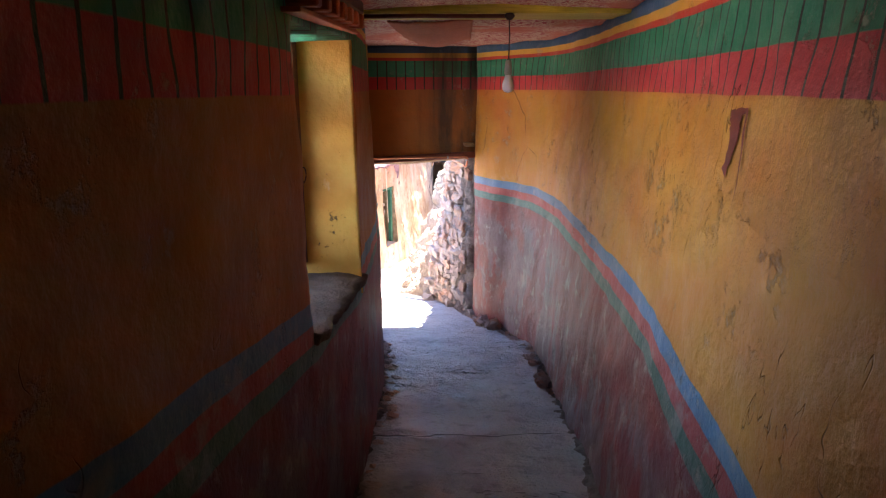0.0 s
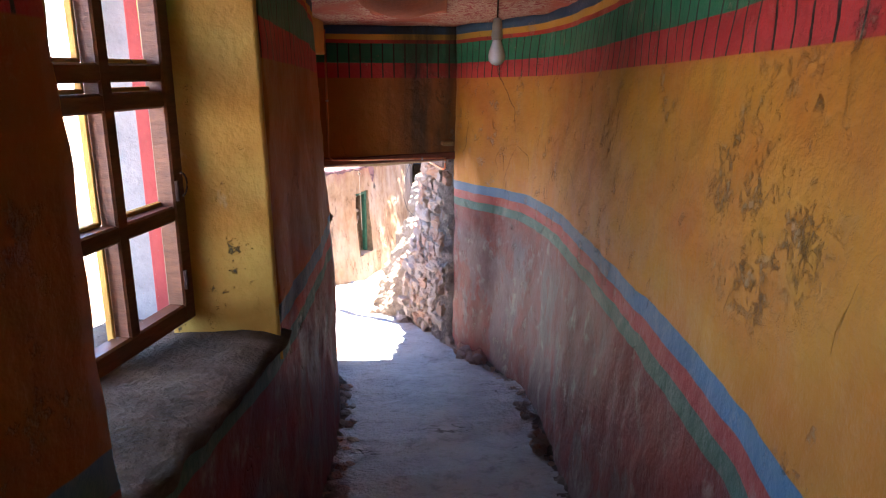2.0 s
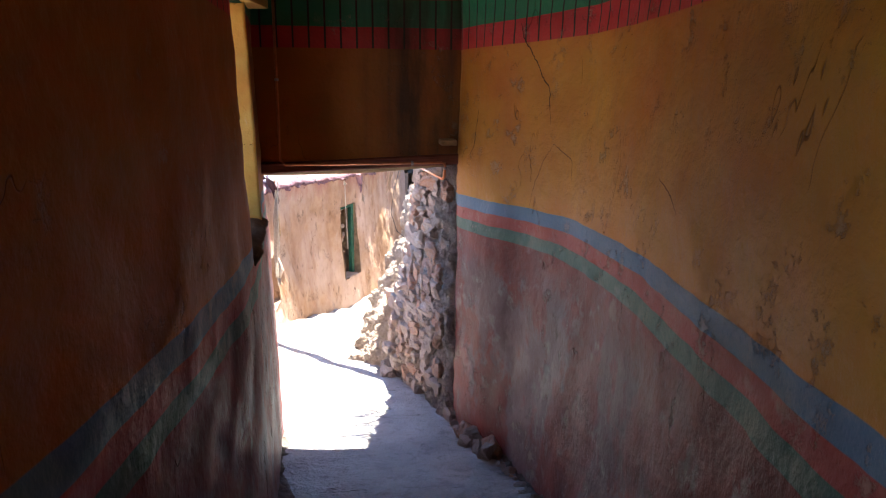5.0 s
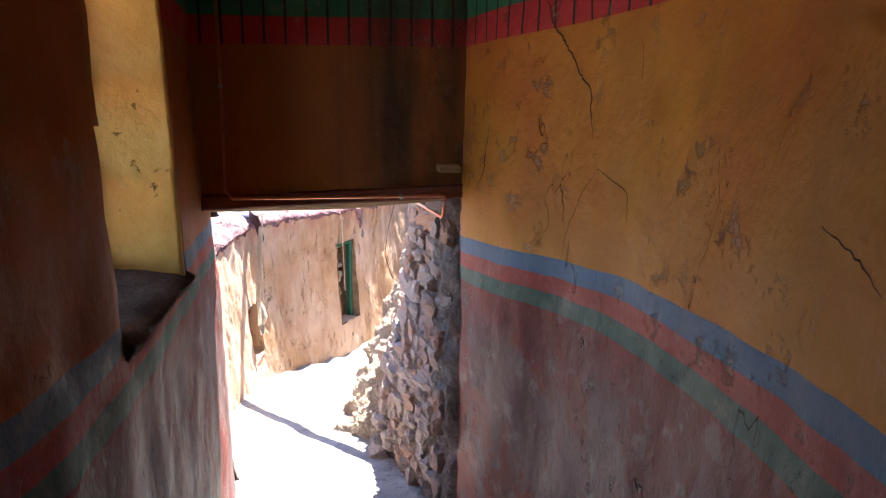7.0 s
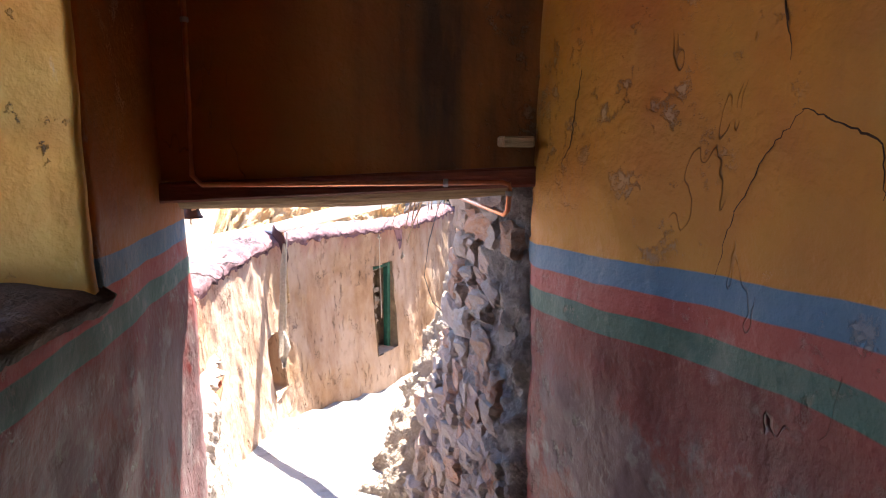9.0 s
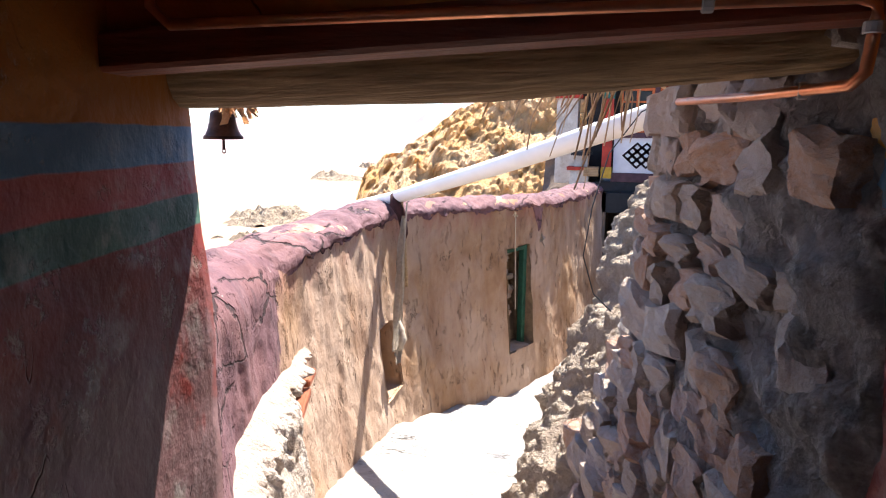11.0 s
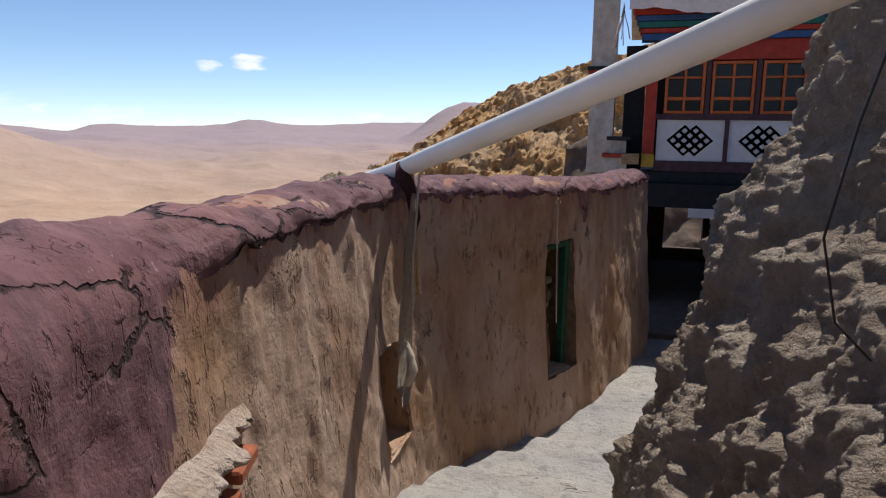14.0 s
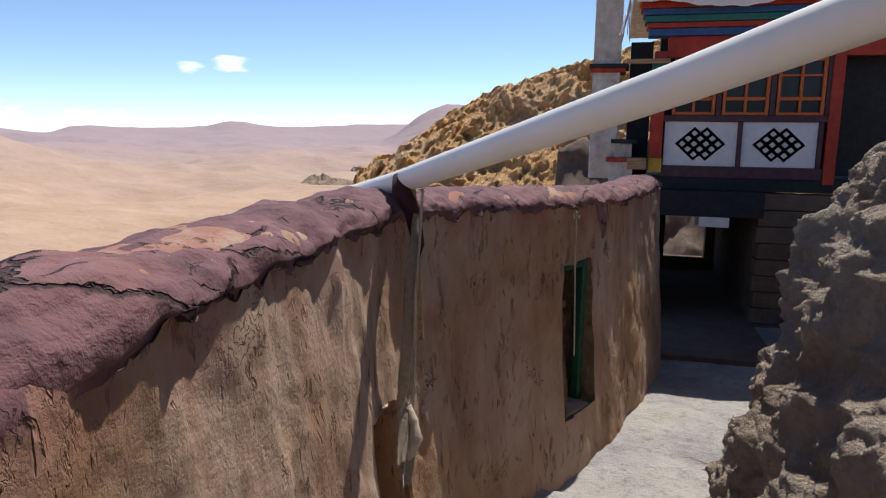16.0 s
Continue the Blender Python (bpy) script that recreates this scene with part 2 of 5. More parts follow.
def cement():
    """Trodden cement with dust, dark seams and scrapes."""
    n = Nodes("worn_cement", 0.7)
    wide, mid, fine = n.noise(0.9, 4), n.noise(4, 6), n.noise(40, 5)
    c = n.mix(n.ramp(mid, 0.3, 0.7), (0.22, 0.21, 0.215), (0.42, 0.405, 0.40))
    c = n.mix(n.math("MULTIPLY", n.ramp(wide, 0.40, 0.6), 0.7), c, (0.44, 0.405, 0.36))
    c = n.mix(n.math("MULTIPLY", n.ramp(n.noise(11, 6, rough=0.7), 0.52, 0.66), 0.6), c, (0.17, 0.16, 0.155))
    seam = n.hair((0.5, 1.4, 1.0), 0.004, 0.5, 0.58)
    x, y, _ = n.xyz()
    for at, slant in ((3.50, 0.07), (5.575, 0.38)):
        v = n.math("SUBTRACT", n.math("ADD", y, n.math("MULTIPLY", n.math("SUBTRACT", n.noise(5, 5), 0.5), 0.10)), n.math("ADD", n.math("MULTIPLY", x, slant), at))
        seam = n.math("MAXIMUM", seam, n.ramp(n.math("ABSOLUTE", v), 0.011, 0.005))
    c = n.mix(n.math("MULTIPLY", seam, 0.8), c, (0.07, 0.06, 0.055))
    h = n.math("SUBTRACT", n.math("ADD", mid, n.math("MULTIPLY", fine, 0.45)), n.math("MULTIPLY", seam, 0.8))
    return n.done(c, h, 0.055, n.ramp(mid, -0.3, 1.1))


def purple_wash(n):
    """Purple limewash on mud, split into flaking cakes: its colour and its cracks."""
    wide, mid = n.noise(1.2, 4), n.noise(7, 6)
    c = n.mix(n.ramp(mid, 0.3, 0.7), (0.115, 0.052, 0.062), (0.205, 0.108, 0.118))
    c = n.mix(n.math("MULTIPLY", n.ramp(wide, 0.50, 0.64), 0.6), c, (0.27, 0.13, 0.12))
    c = n.mix(n.math("MULTIPLY", n.ramp(n.noise((9, 9, 3.5), 5), 0.52, 0.66), 0.45), c, (0.075, 0.045, 0.055))
    c = n.mix(n.math("MULTIPLY", n.ramp(n.noise(26, 5, rough=0.7), 0.66, 0.70), 0.6), c, (0.42, 0.33, 0.30))
    big = n.math("MULTIPLY", n.ramp(n.voronoi((4.4, 1.9, 4.4), "DISTANCE_TO_EDGE", n.noise_vec(4.0, 0.07)), 0.035, 0.010), n.ramp(n.noise(1.9, 3), 0.51, 0.57))
    small = n.math("MULTIPLY", n.ramp(n.voronoi((11, 5, 11), "DISTANCE_TO_EDGE", n.noise_vec(7.0, 0.04)), 0.035, 0.010), n.ramp(n.noise(3.1, 3), 0.60, 0.66))
    crack = n.math("MAXIMUM", big, n.math("MULTIPLY", small, 0.7))
    return n.mix(n.math("MULTIPLY", crack, 0.85), c, (0.028, 0.017, 0.018)), crack


def mud_plaster(washed=True):
    """Tan mud plaster washed by rain, with hollows, gouges and hair cracks; UV 'coat' holds how far a point lies inside the purple wash
    and how far under the crest."""
    n = Nodes("tan_mud_plaster", 0.95)
    inside, under = n.uv("coat") if washed else (None, None)
    wide, mid, fine = n.noise(0.8, 4), n.noise(4.5, 6), n.noise(45, 6, rough=0.7)
    run = n.noise((2.8, 2.8, 0.7), 6)
    thin = n.noise((26, 26, 1.3), 4)
    c = n.mix(n.ramp(mid, 0.3, 0.72), (0.27, 0.145, 0.075), (0.42, 0.265, 0.16))
    c = n.mix(n.math("MULTIPLY", n.ramp(wide, 0.40, 0.6), 0.75), c, (0.475, 0.345, 0.27))
    c = n.mix(n.math("MULTIPLY", n.ramp(run, 0.5, 0.70), 0.6), c, (0.22, 0.10, 0.05))
    c = n.mix(n.math("MULTIPLY", n.ramp(thin, 0.6, 0.68), 0.07), c, (0.17, 0.075, 0.045))
    c = n.mix(n.math("MULTIPLY", n.ramp(thin, 0.36, 0.28), 0.08), c, (0.52, 0.42, 0.32))
    gouge = n.math("MULTIPLY", n.ramp(n.noise((13, 13, 5), 5, rough=0.7), 0.58, 0.66), n.ramp(n.noise(2.3, 2), 0.42, 0.55))
    c = n.mix(n.math("MULTIPLY", gouge, 0.55), c, (0.20, 0.115, 0.07))
    dent = n.math("MULTIPLY", n.ramp(n.noise((22, 22, 7), 3, distort=0.6), 0.64, 0.70), n.ramp(n.noise(1.7, 2), 0.45, 0.55))
    c = n.mix(n.math("MULTIPLY", dent, 0.65), c, (0.085, 0.04, 0.025))
    if washed:
        stain = n.math("MULTIPLY", n.ramp(n.math("ADD", under, n.math("MULTIPLY", n.noise((5, 5, 2), 5), 0.5)), 0.58, 0.34), n.ramp(n.noise((3.3, 3.3, 2.2), 5), 0.42, 0.56))
        c = n.mix(n.math("MULTIPLY", stain, 0.7), c, (0.30, 0.115, 0.09))
    crack = n.math("MULTIPLY", n.ramp(n.voronoi((2.2, 2.2, 1.5), "DISTANCE_TO_EDGE", n.noise_vec(5.0, 0.30)), 0.010, 0.003), n.ramp(n.noise(1.9, 3), 0.56, 0.62))
    c = n.mix(n.math("MULTIPLY", crack, 0.75), c, (0.07, 0.04, 0.028))
    if washed:
        wash, split = purple_wash(n)
        edge = n.math("ADD", inside, n.math("ADD", n.math("MULTIPLY", n.math("SUBTRACT", n.noise((7, 7, 5), 6), 0.5), 0.22), n.math("MULTIPLY", n.math("SUBTRACT", n.noise((24, 24, 3), 3), 0.5), 0.10)))
        coat = n.ramp(edge, -0.012, 0.012)
        c = n.mix(n.math("MULTIPLY", n.ramp(edge, -0.16, 0.02), 0.35), c, (0.34, 0.20, 0.18))
        c = n.mix(coat, c, wash)
    h = n.math("ADD", n.math("MULTIPLY", mid, 0.9), n.math("ADD", n.math("MULTIPLY", fine, 0.16), n.math("MULTIPLY", run, 0.10)))
    h = n.math("SUBTRACT", h, n.math("ADD", n.math("ADD", n.math("MULTIPLY", gouge, 0.5), n.math("MULTIPLY", dent, 0.5)), n.math("MULTIPLY", crack, 0.8)))
    if washed:
        h = n.math("ADD", h, n.math("MULTIPLY", coat, n.math("SUBTRACT", 0.12, n.math("MULTIPLY", split, 0.6))))
    return n.done(c, h, 0.028)


def coping_mud():
    n = Nodes("purple_mud_coping", 0.85)
    c, crack = purple_wash(n)
    h = n.math("SUBTRACT", n.math("ADD", n.noise(7, 6), n.math("MULTIPLY", n.noise(55, 5, rough=0.7), 0.12)), n.math("MULTIPLY", crack, 0.8))
    return n.done(c, h, 0.035)


def crag(name, colour, dark, pale, k, depth=0.12):
    """Broken rock: facets, pits and dust; k scales the pattern."""
    n = Nodes(name, 0.95)
    wide, mid, fine = n.noise(1.3 * k, 4), n.noise(8 * k, 7, rough=0.7), n.noise(34 * k, 7, rough=0.75)
    cell = n.voronoi(9 * k, "F1", n.noise_vec())
    c = n.mix(n.ramp(mid, 0.32, 0.62), dark, colour)
    c = n.mix(n.math("MULTIPLY", n.ramp(wide, 0.42, 0.62), 0.65), c, pale)
    c = n.mix(n.math("MULTIPLY", n.ramp(fine, 0.52, 0.7), 0.5), c, dark)
    c = n.mix(n.math("MULTIPLY", n.ramp(cell, 0.55, 0.8), 0.45), c, dark)
    h = n.math("ADD", n.math("ADD", mid, n.math("MULTIPLY", fine, 0.9)), n.math("MULTIPLY", cell, -0.7))
    return n.done(c, h, depth / k)


PAINT = painted_wall()
# Redder paint, its ochre also darkened to stand for the west wall's shade.
SHADED_RED_OCHRE = ((0.37, 0.135, 0.018), (0.29, 0.085, 0.011))
SHADED_RED_PAINT = painted_wall(False, SHADED_RED_OCHRE, "shaded_red_ochre_plaster")
SOOTED = painted_wall(True, SHADED_RED_OCHRE, "sooted_red_ochre_plaster")
OCHRE = chipped_ochre()
FLOOR = cement()
WASHED_MUD = mud_plaster()
MUD = mud_plaster(False)
COPING = coping_mud()
ROCK = crag("grey_brown_rock", (0.62, 0.49, 0.38), (0.36, 0.265, 0.20), (0.68, 0.57, 0.47), 1.0)
MORTAR = crag("mud_mortar", (0.43, 0.37, 0.33), (0.17, 0.14, 0.125), (0.47, 0.43, 0.42), 1.3)
CLIFF = crag("orange_cliff_rock", (0.72, 0.40, 0.15), (0.50, 0.29, 0.12), (0.68, 0.49, 0.31), 0.16, 0.05)
BEAM = plain("weathered_beam_wood", (0.38, 0.245, 0.13), 0.8, 0.0, 0.45, 9, 0.01, (0.6, 8, 8))
BEAM_PAINT = plain("red_brown_beam_paint", (0.20, 0.055, 0.03), 0.6, 0.0, 0.4, 9, 0.006, (0.6, 6, 6))
YELLOW = plain("yellow_beam_paint", (0.50, 0.36, 0.04), 0.6, 0.0, 0.35, 10, 0.006, (0.5, 6, 6))
CLOTH = plain("white_cloth", (0.68, 0.62, 0.60), 0.9, 0.0, 0.15, 30, 0.003)
PVC = plain("white_plastic_pipe", (0.86, 0.82, 0.76), 0.4, 0.0, 0.07, 3, 0.001)
IRON = plain("rusty_iron", (0.085, 0.045, 0.04), 0.6, 0.6, 0.45, 40, 0.002)
COPPER = plain("copper_pipe", (0.62, 0.25, 0.13), 0.35, 0.8, 0.2, 20, 0.001)
GREEN = plain("green_door_paint", (0.018, 0.08, 0.05), 0.6, 0.0, 0.35, 12, 0.004)


# ---- mesh helpers ----
def mesh_object(name, verts, faces, material, parent=None, label="", smooth=True):
    me = bpy.data.meshes.new(name)
    me.from_pydata(verts, [], faces)
    me.materials.append(material)
    if smooth:
        me.polygons.foreach_set("use_smooth", [True] * len(me.polygons))
    me.update()
    ob = new(name, me)
    if parent is not None:
        ob.parent = parent
    if label:
        ob["label"] = label
    return ob


def part(name, bm, material, parent=None, label="", smooth=False):
    """One bmesh as one mesh object, under a thing or a part."""
    bmesh.ops.recalc_face_normals(bm, faces=bm.faces)
    me = bpy.data.meshes.new(name)
    bm.to_mesh(me)
    bm.free()
    me.materials.append(material)
    if smooth:
        me.polygons.foreach_set("use_smooth", [True] * len(me.polygons))
    ob = new(name, me)
    if parent is not None:
        ob.parent = parent
    if label:
        ob["label"] = label
    return ob


def box(sx, sy, sz, m=None, bevel=0.006, bm=None):
    """A bevelled box round the origin of m."""
    bm = bm or bmesh.new()
    made = bmesh.ops.create_cube(bm, size=1, matrix=(m or Matrix()) @ Matrix.Diagonal((sx, sy, sz, 1)))
    if bevel:
        edges = {e for v in made["verts"] for e in v.link_edges}
        bmesh.ops.bevel(bm, geom=list(edges), offset=bevel, segments=1, affect="EDGES")
    return bm


def rod(points, radius, sides=10, bm=None, ends=True):
    """A round bar along points; radius may be a list."""
    bm = bm or bmesh.new()
    pts = [Vector(p) for p in points]
    rings = []
    for i, p in enumerate(pts):
        way = (pts[min(i + 1, len(pts) - 1)] - pts[max(i - 1, 0)]).normalized()
        q = way.to_track_quat("Z", "Y")
        r = radius[i] if isinstance(radius, (list, tuple)) else radius
        rings.append([bm.verts.new(p + q @ Vector((r * math.cos(a), r * math.sin(a), 0))) for a in (2 * math.pi * k / sides for k in range(sides))])
    for a, b in zip(rings, rings[1:]):
        for k in range(sides):
            bm.faces.new((a[k], a[(k + 1) % sides], b[(k + 1) % sides], b[k]))
    if ends:
        bm.faces.new(rings[0][::-1]), bm.faces.new(rings[-1])
    return bm


def lathe(profile, sides=24, bm=None, m=None):
    """A turned body from (radius, height) pairs."""
    bm = bm or bmesh.new()
    m = m or Matrix()
    rings = [[bm.verts.new(m @ Vector((r * math.cos(a), r * math.sin(a), z))) for a in (2 * math.pi * k / sides for k in range(sides))] for r, z in profile]
    for a, b in zip(rings, rings[1:]):
        for k in range(sides):
            bm.faces.new((a[k], a[(k + 1) % sides], b[(k + 1) % sides], b[k]))
    return bm


def line(points, v):
    """Linear interpolation through (key, value) pairs."""
    return float(np.interp(v, [p[0] for p in points], [p[1] for p in points]))


class Path:
    """A plan curve through points, smoothed, by its length."""

    def __init__(self, points, step=0.04, soft=4):
        p = np.array(points, float)
        d = np.concatenate([[0], np.cumsum(np.hypot(*np.diff(p, axis=0).T))])
        s = np.arange(0, d[-1], step)
        xy = np.stack([np.interp(s, d, p[:, 0]), np.interp(s, d, p[:, 1])], 1)
        for _ in range(soft):
            xy[1:-1] = (xy[:-2] + 2 * xy[1:-1] + xy[2:]) / 4
        self.s, self.xy = s, xy
        t = np.gradient(xy, axis=0)
        t /= np.hypot(*t.T)[:, None]
        self.right = np.stack([t[:, 1], -t[:, 0]], 1)


def lumpy(p, a, k, octaves=3):
    return a * noise.fractal(Vector(p) * k, 1.0, 2.0, octaves)


TWIST = Euler((0.5, 0.4, 0.7)).to_matrix()


def facet(p, k, tilt=0.55):
    """Broken rock: angular lumps about 1/k across with sharp clefts between them, as an offset in metres, inwards."""
    q = TWIST @ (Vector(p) * k)
    q = q + Vector((noise.noise(q * 0.9), noise.noise(q * 0.9 + Vector((9, 0, 0))), noise.noise(q * 0.9 + Vector((0, 9, 0))))) * 0.5
    return (noise.voronoi(q, distance_metric="CHEBYCHEV")[0][0] - 0.36) * tilt / k


def floor_z(y):
    return line(FLOOR_LINE, y)


FLOOR_LINE = [(-4, 0.55), (-1.5, 0.22), (0, 0.0), (2.4, -0.37), (2.42, -0.42), (3.56, -0.575), (3.575, -0.625), (5.56, -0.91), (5.575, -0.94), (7.6, -1.28), (9.5, -1.66), (11.2, -1.98), (11.22, -2.06),
              (11.75, -2.12), (11.77, -2.2), (12.25, -2.24), (12.27, -2.33), (12.8, -2.36), (12.82, -2.44), (13.7, -2.47), (16, -2.55), (22, -2.6)]


def dado_z(y):
    return line([(-3, 0.66), (1.3, 0.55), (2.5, 0.585), (3.2, 0.555), (4.2, 0.52), (5, 0.50), (5.8, 0.47), (6.5, 0.435), (7.1, 0.40)], y)


def frieze_z(y):
    return 1.48 - 0.027 * y


def ceiling_z(y):
    return frieze_z(y) + 0.43


def dado_west(y):
    return line([(-3, 1.3), (0.7, 0.98), (2, 0.76), (3.3, 0.58), (5, 0.47), (6.8, 0.44)], y)


def painted_strip(name, path, side, lean, thickness, low, high, holes=(), label="", rough=0.012, dado=dado_z, paint=None):
    """A plastered wall: a lumpy face along a plan path, with openings, thickened away from the room (side 1: to its right)."""
    n, s = len(path.s), path.s
    ncol = 76
    verts, faces, uv1, uv2 = [], [], [], []
    for i in range(n):
        x, y = path.xy[i]
        z0, z1 = low(y), high(y)
        out = path.right[i] * side
        for j in range(ncol):
            z = z0 + (z1 - z0) * j / (ncol - 1)
            h = z - floor_z(y)
            o = lean(y, h) + lumpy((x, y, z * 0.6), rough * 2.2, 0.9, 2) + lumpy((x, y, z), rough, 4.0, 3)
            verts.append((x + out[0] * o, y + out[1] * o, z))
            uv1.append((z - dado(y), z - frieze_z(y)))
            uv2.append((s[i], z))
    for i in range(n - 1):
        for j in range(ncol - 1):
            q = i * ncol + j
            c = verts[q]
            if any(a < c[1] < b and zl(c[1]) < c[2] < zh for a, b, zl, zh in holes):
                continue
            f = (q, q + ncol, q + ncol + 1, q + 1)
            faces.append(f if side < 0 else f[::-1])
    ob = mesh_object(name, verts, faces, paint or PAINT)
    for key, data in (("bands", uv1), ("run", uv2)):
        layer = ob.data.uv_layers.new(name=key)
        idx = np.empty(len(ob.data.loops), int)
        ob.data.loops.foreach_get("vertex_index", idx)
        layer.data.foreach_set("uv", np.array(data)[idx].ravel())
    mod = ob.modifiers.new("thickness", "SOLIDIFY")
    mod.thickness, mod.offset = thickness, -1
    return tagged(ob, label, "wall", kind="structure")


# ---- the passage ----
RIGHT = Path([(0.58, -3.0), (0.56, -1), (0.57, 0.5), (0.62, 1.3), (0.72, 2.4), (0.77, 3.4), (0.79, 4.9), (0.77, 5.5), (0.69, 6.0), (0.60, 6.4), (0.45, 6.75), (0.345, 7.1), (0.31, 7.42)], soft=3)
painted_strip("wall_east", RIGHT, 1, lambda y, h: line([(6.0, 0.10), (6.5, 0.06), (7.1, 0.01)], y) * h - 0.02 * max(h - 1.2, 0), 0.35, lambda y: floor_z(y) - 0.1, ceiling_z,
              label="curved ochre plaster wall with red dado, painted stripes and pleated frieze")
W1, W2 = (2.11, 3.27), (5.50, 6.42)
HEAD1, HEAD2 = 1.62, 1.45


def sill_z(y):
    return line([(2.0, 0.60), (3.3, 0.44), (5.5, 0.36), (6.4, 0.33)], y)


LEFT = Path([(-0.60, -3.0), (-0.56, -1), (-0.49, 0.8), (-0.43, 2.0), (-0.40, 3.27), (-0.425, 4.4), (-0.51, 5.4), (-0.69, 6.3), (-0.81, 6.9), (-0.925, 7.42)], soft=3)
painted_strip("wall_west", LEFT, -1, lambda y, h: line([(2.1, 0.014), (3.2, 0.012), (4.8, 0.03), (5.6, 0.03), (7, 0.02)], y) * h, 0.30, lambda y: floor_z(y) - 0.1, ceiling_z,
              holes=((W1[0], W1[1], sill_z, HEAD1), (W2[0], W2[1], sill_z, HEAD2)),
              label="red ochre plaster wall, toned darker for shade, with two deep window openings and red dado", dado=dado_west, paint=SHADED_RED_PAINT)

# floor of the passage and the stepped path outside
def path_floor():
    verts, faces = [], []
    ys = np.arange(-3.2, 22, 0.03)
    nx = 120
    for y in ys:
        for i in range(nx):
            x = -2.6 + 4.4 * i / (nx - 1)
            slant = 0.38 * x * max(0.0, 1 - abs(y - 5.57) / 0.8)
            verts.append((x, y, floor_z(y - slant + 0.10 * noise.noise((x * 1.5, y * 0.3, 3)) * (abs(y - 5.57) > 0.8)) + lumpy((x, y, 0), 0.016, 2.6, 5) + lumpy((x, y, 5), 0.03, 0.7, 2)))
    for j in range(len(ys) - 1):
        for i in range(nx - 1):
            q = j * nx + i
            faces.append((q, q + 1, q + nx + 1, q + nx))
    ob = mesh_object("floor", verts, faces, FLOOR)
    mod = ob.modifiers.new("thickness", "SOLIDIFY")
    mod.thickness, mod.offset = 0.15, -1
    return tagged(ob, "worn grey cement path sloping down in low uneven steps", "floor", kind="structure")


path_floor()


def wall_box(name, x0, x1, y0, y1, z0, z1, material, label, category="wall", kind="structure"):
    bm = box(x1 - x0, y1 - y0, z1 - z0, pose((x0 + x1) / 2, (y0 + y1) / 2, (z0 + z1) / 2), 0.004)
    return tagged(part(name, bm, material, None, label), label, category, kind=kind)


# ceiling
def ceiling():
    verts, faces = [], []
    ys = np.arange(-3.0, 7.45, 0.06)
    for y in ys:
        for i in range(40):
            x = -1.2 + 2.7 * i / 39
            verts.append((x, y, ceiling_z(y) + lumpy((x, y, 0), 0.03, 1.4, 3)))
    for j in range(len(ys) - 1):
        for i in range(39):
            q = j * 40 + i
            faces.append((q, q + 40, q + 41, q + 1))
    ob = mesh_object("ceiling", verts, faces, CEILING_CLOTH)
    mod = ob.modifiers.new("thickness", "SOLIDIFY")
    mod.thickness, mod.offset = 0.2, -1
    return tagged(ob, "low ceiling lined with faded red patterned cloth", "ceiling", kind="structure")


def ceiling_cloth():
    n = Nodes("patterned_ceiling_cloth", 0.9)
    v = n.voronoi((16, 9, 16), "DISTANCE_TO_EDGE", n.noise_vec())
    c = n.mix(n.ramp(v, 0.06, 0.2), (0.52, 0.36, 0.27), (0.30, 0.045, 0.05))
    c = n.mix(n.ramp(n.noise(1.6, 3), 0.5, 0.62), c, (0.40, 0.10, 0.06))
    return n.done(c, n.noise(40, 4), 0.004)


CEILING_CLOTH = ceiling_cloth()
ceiling()
# Added behind the camera, unseen; dark so it reflects little light into the passage.
wall_box("unseen_end_wall", -1.4, 1.7, -3.3, -3.0, 0.2, 2.4, BEAM_PAINT, "unseen dark end wall added to close the passage to light")
# ---- window openings of the west wall ----
def west_x(y, z):
    """The room side of the west wall."""
    i = int(np.argmin(abs(LEFT.xy[:, 1] - y)))
    k = line([(2.1, 0.014), (3.2, 0.012), (4.8, 0.03), (5.6, 0.03), (7, 0.02)], y)
    return float(LEFT.xy[i, 0]) - k * (z - floor_z(y))


def slab_grid(name, fn, nu, nv, material, thick, label, category, kind="structure"):
    """A lumpy sheet from fn(u, v) with u, v in 0..1, thickened."""
    verts = [fn(i / (nu - 1), j / (nv - 1)) for i in range(nu) for j in range(nv)]
    faces = [(i * nv + j, (i + 1) * nv + j, (i + 1) * nv + j + 1, i * nv + j + 1) for i in range(nu - 1) for j in range(nv - 1)]
    ob = mesh_object(name, verts, faces, material)
    if thick:
        mod = ob.modifiers.new("thickness", "SOLIDIFY")
        mod.thickness, mod.offset = thick, 0
    return tagged(ob, label, category, kind=kind) if label else ob


def jamb(name, y, way, z0, z1, deep, label, back=0.0):
    """The ochre side of a window opening, its face turned along way (+1: towards the exit)."""
    def face(u, v):
        z = z0 + (z1 - z0) * v
        front = west_x(y - 0.02 * way, z) + 0.004 - back
        x = front - deep * u
        lump = lumpy((x, y, z), 0.014, 2.5, 3) + 0.012 * (1 - u) ** 8 * noise.noise((0, y, z * 14))
        return (x, y + way * (0.006 + lump + 0.05 * u), z)

    return slab_grid(name, face, 24, 60, OCHRE, 0.03, label, "window jamb")


jamb("window_jamb_1", W1[1] - 0.015, -1, 0.40, HEAD1 + 0.06, 0.33, "sunlit yellow plaster side of a deep window opening")
jamb("window_jamb_2", W1[0] + 0.03, 1, 0.55, HEAD1 + 0.02, 0.55, "shaded yellow plaster side of a deep window opening", 0.03)
jamb("window_jamb_3", W2[1] - 0.015, -1, 0.28, HEAD2 + 0.02, 0.33, "chipped yellow plaster side of a deep window opening")
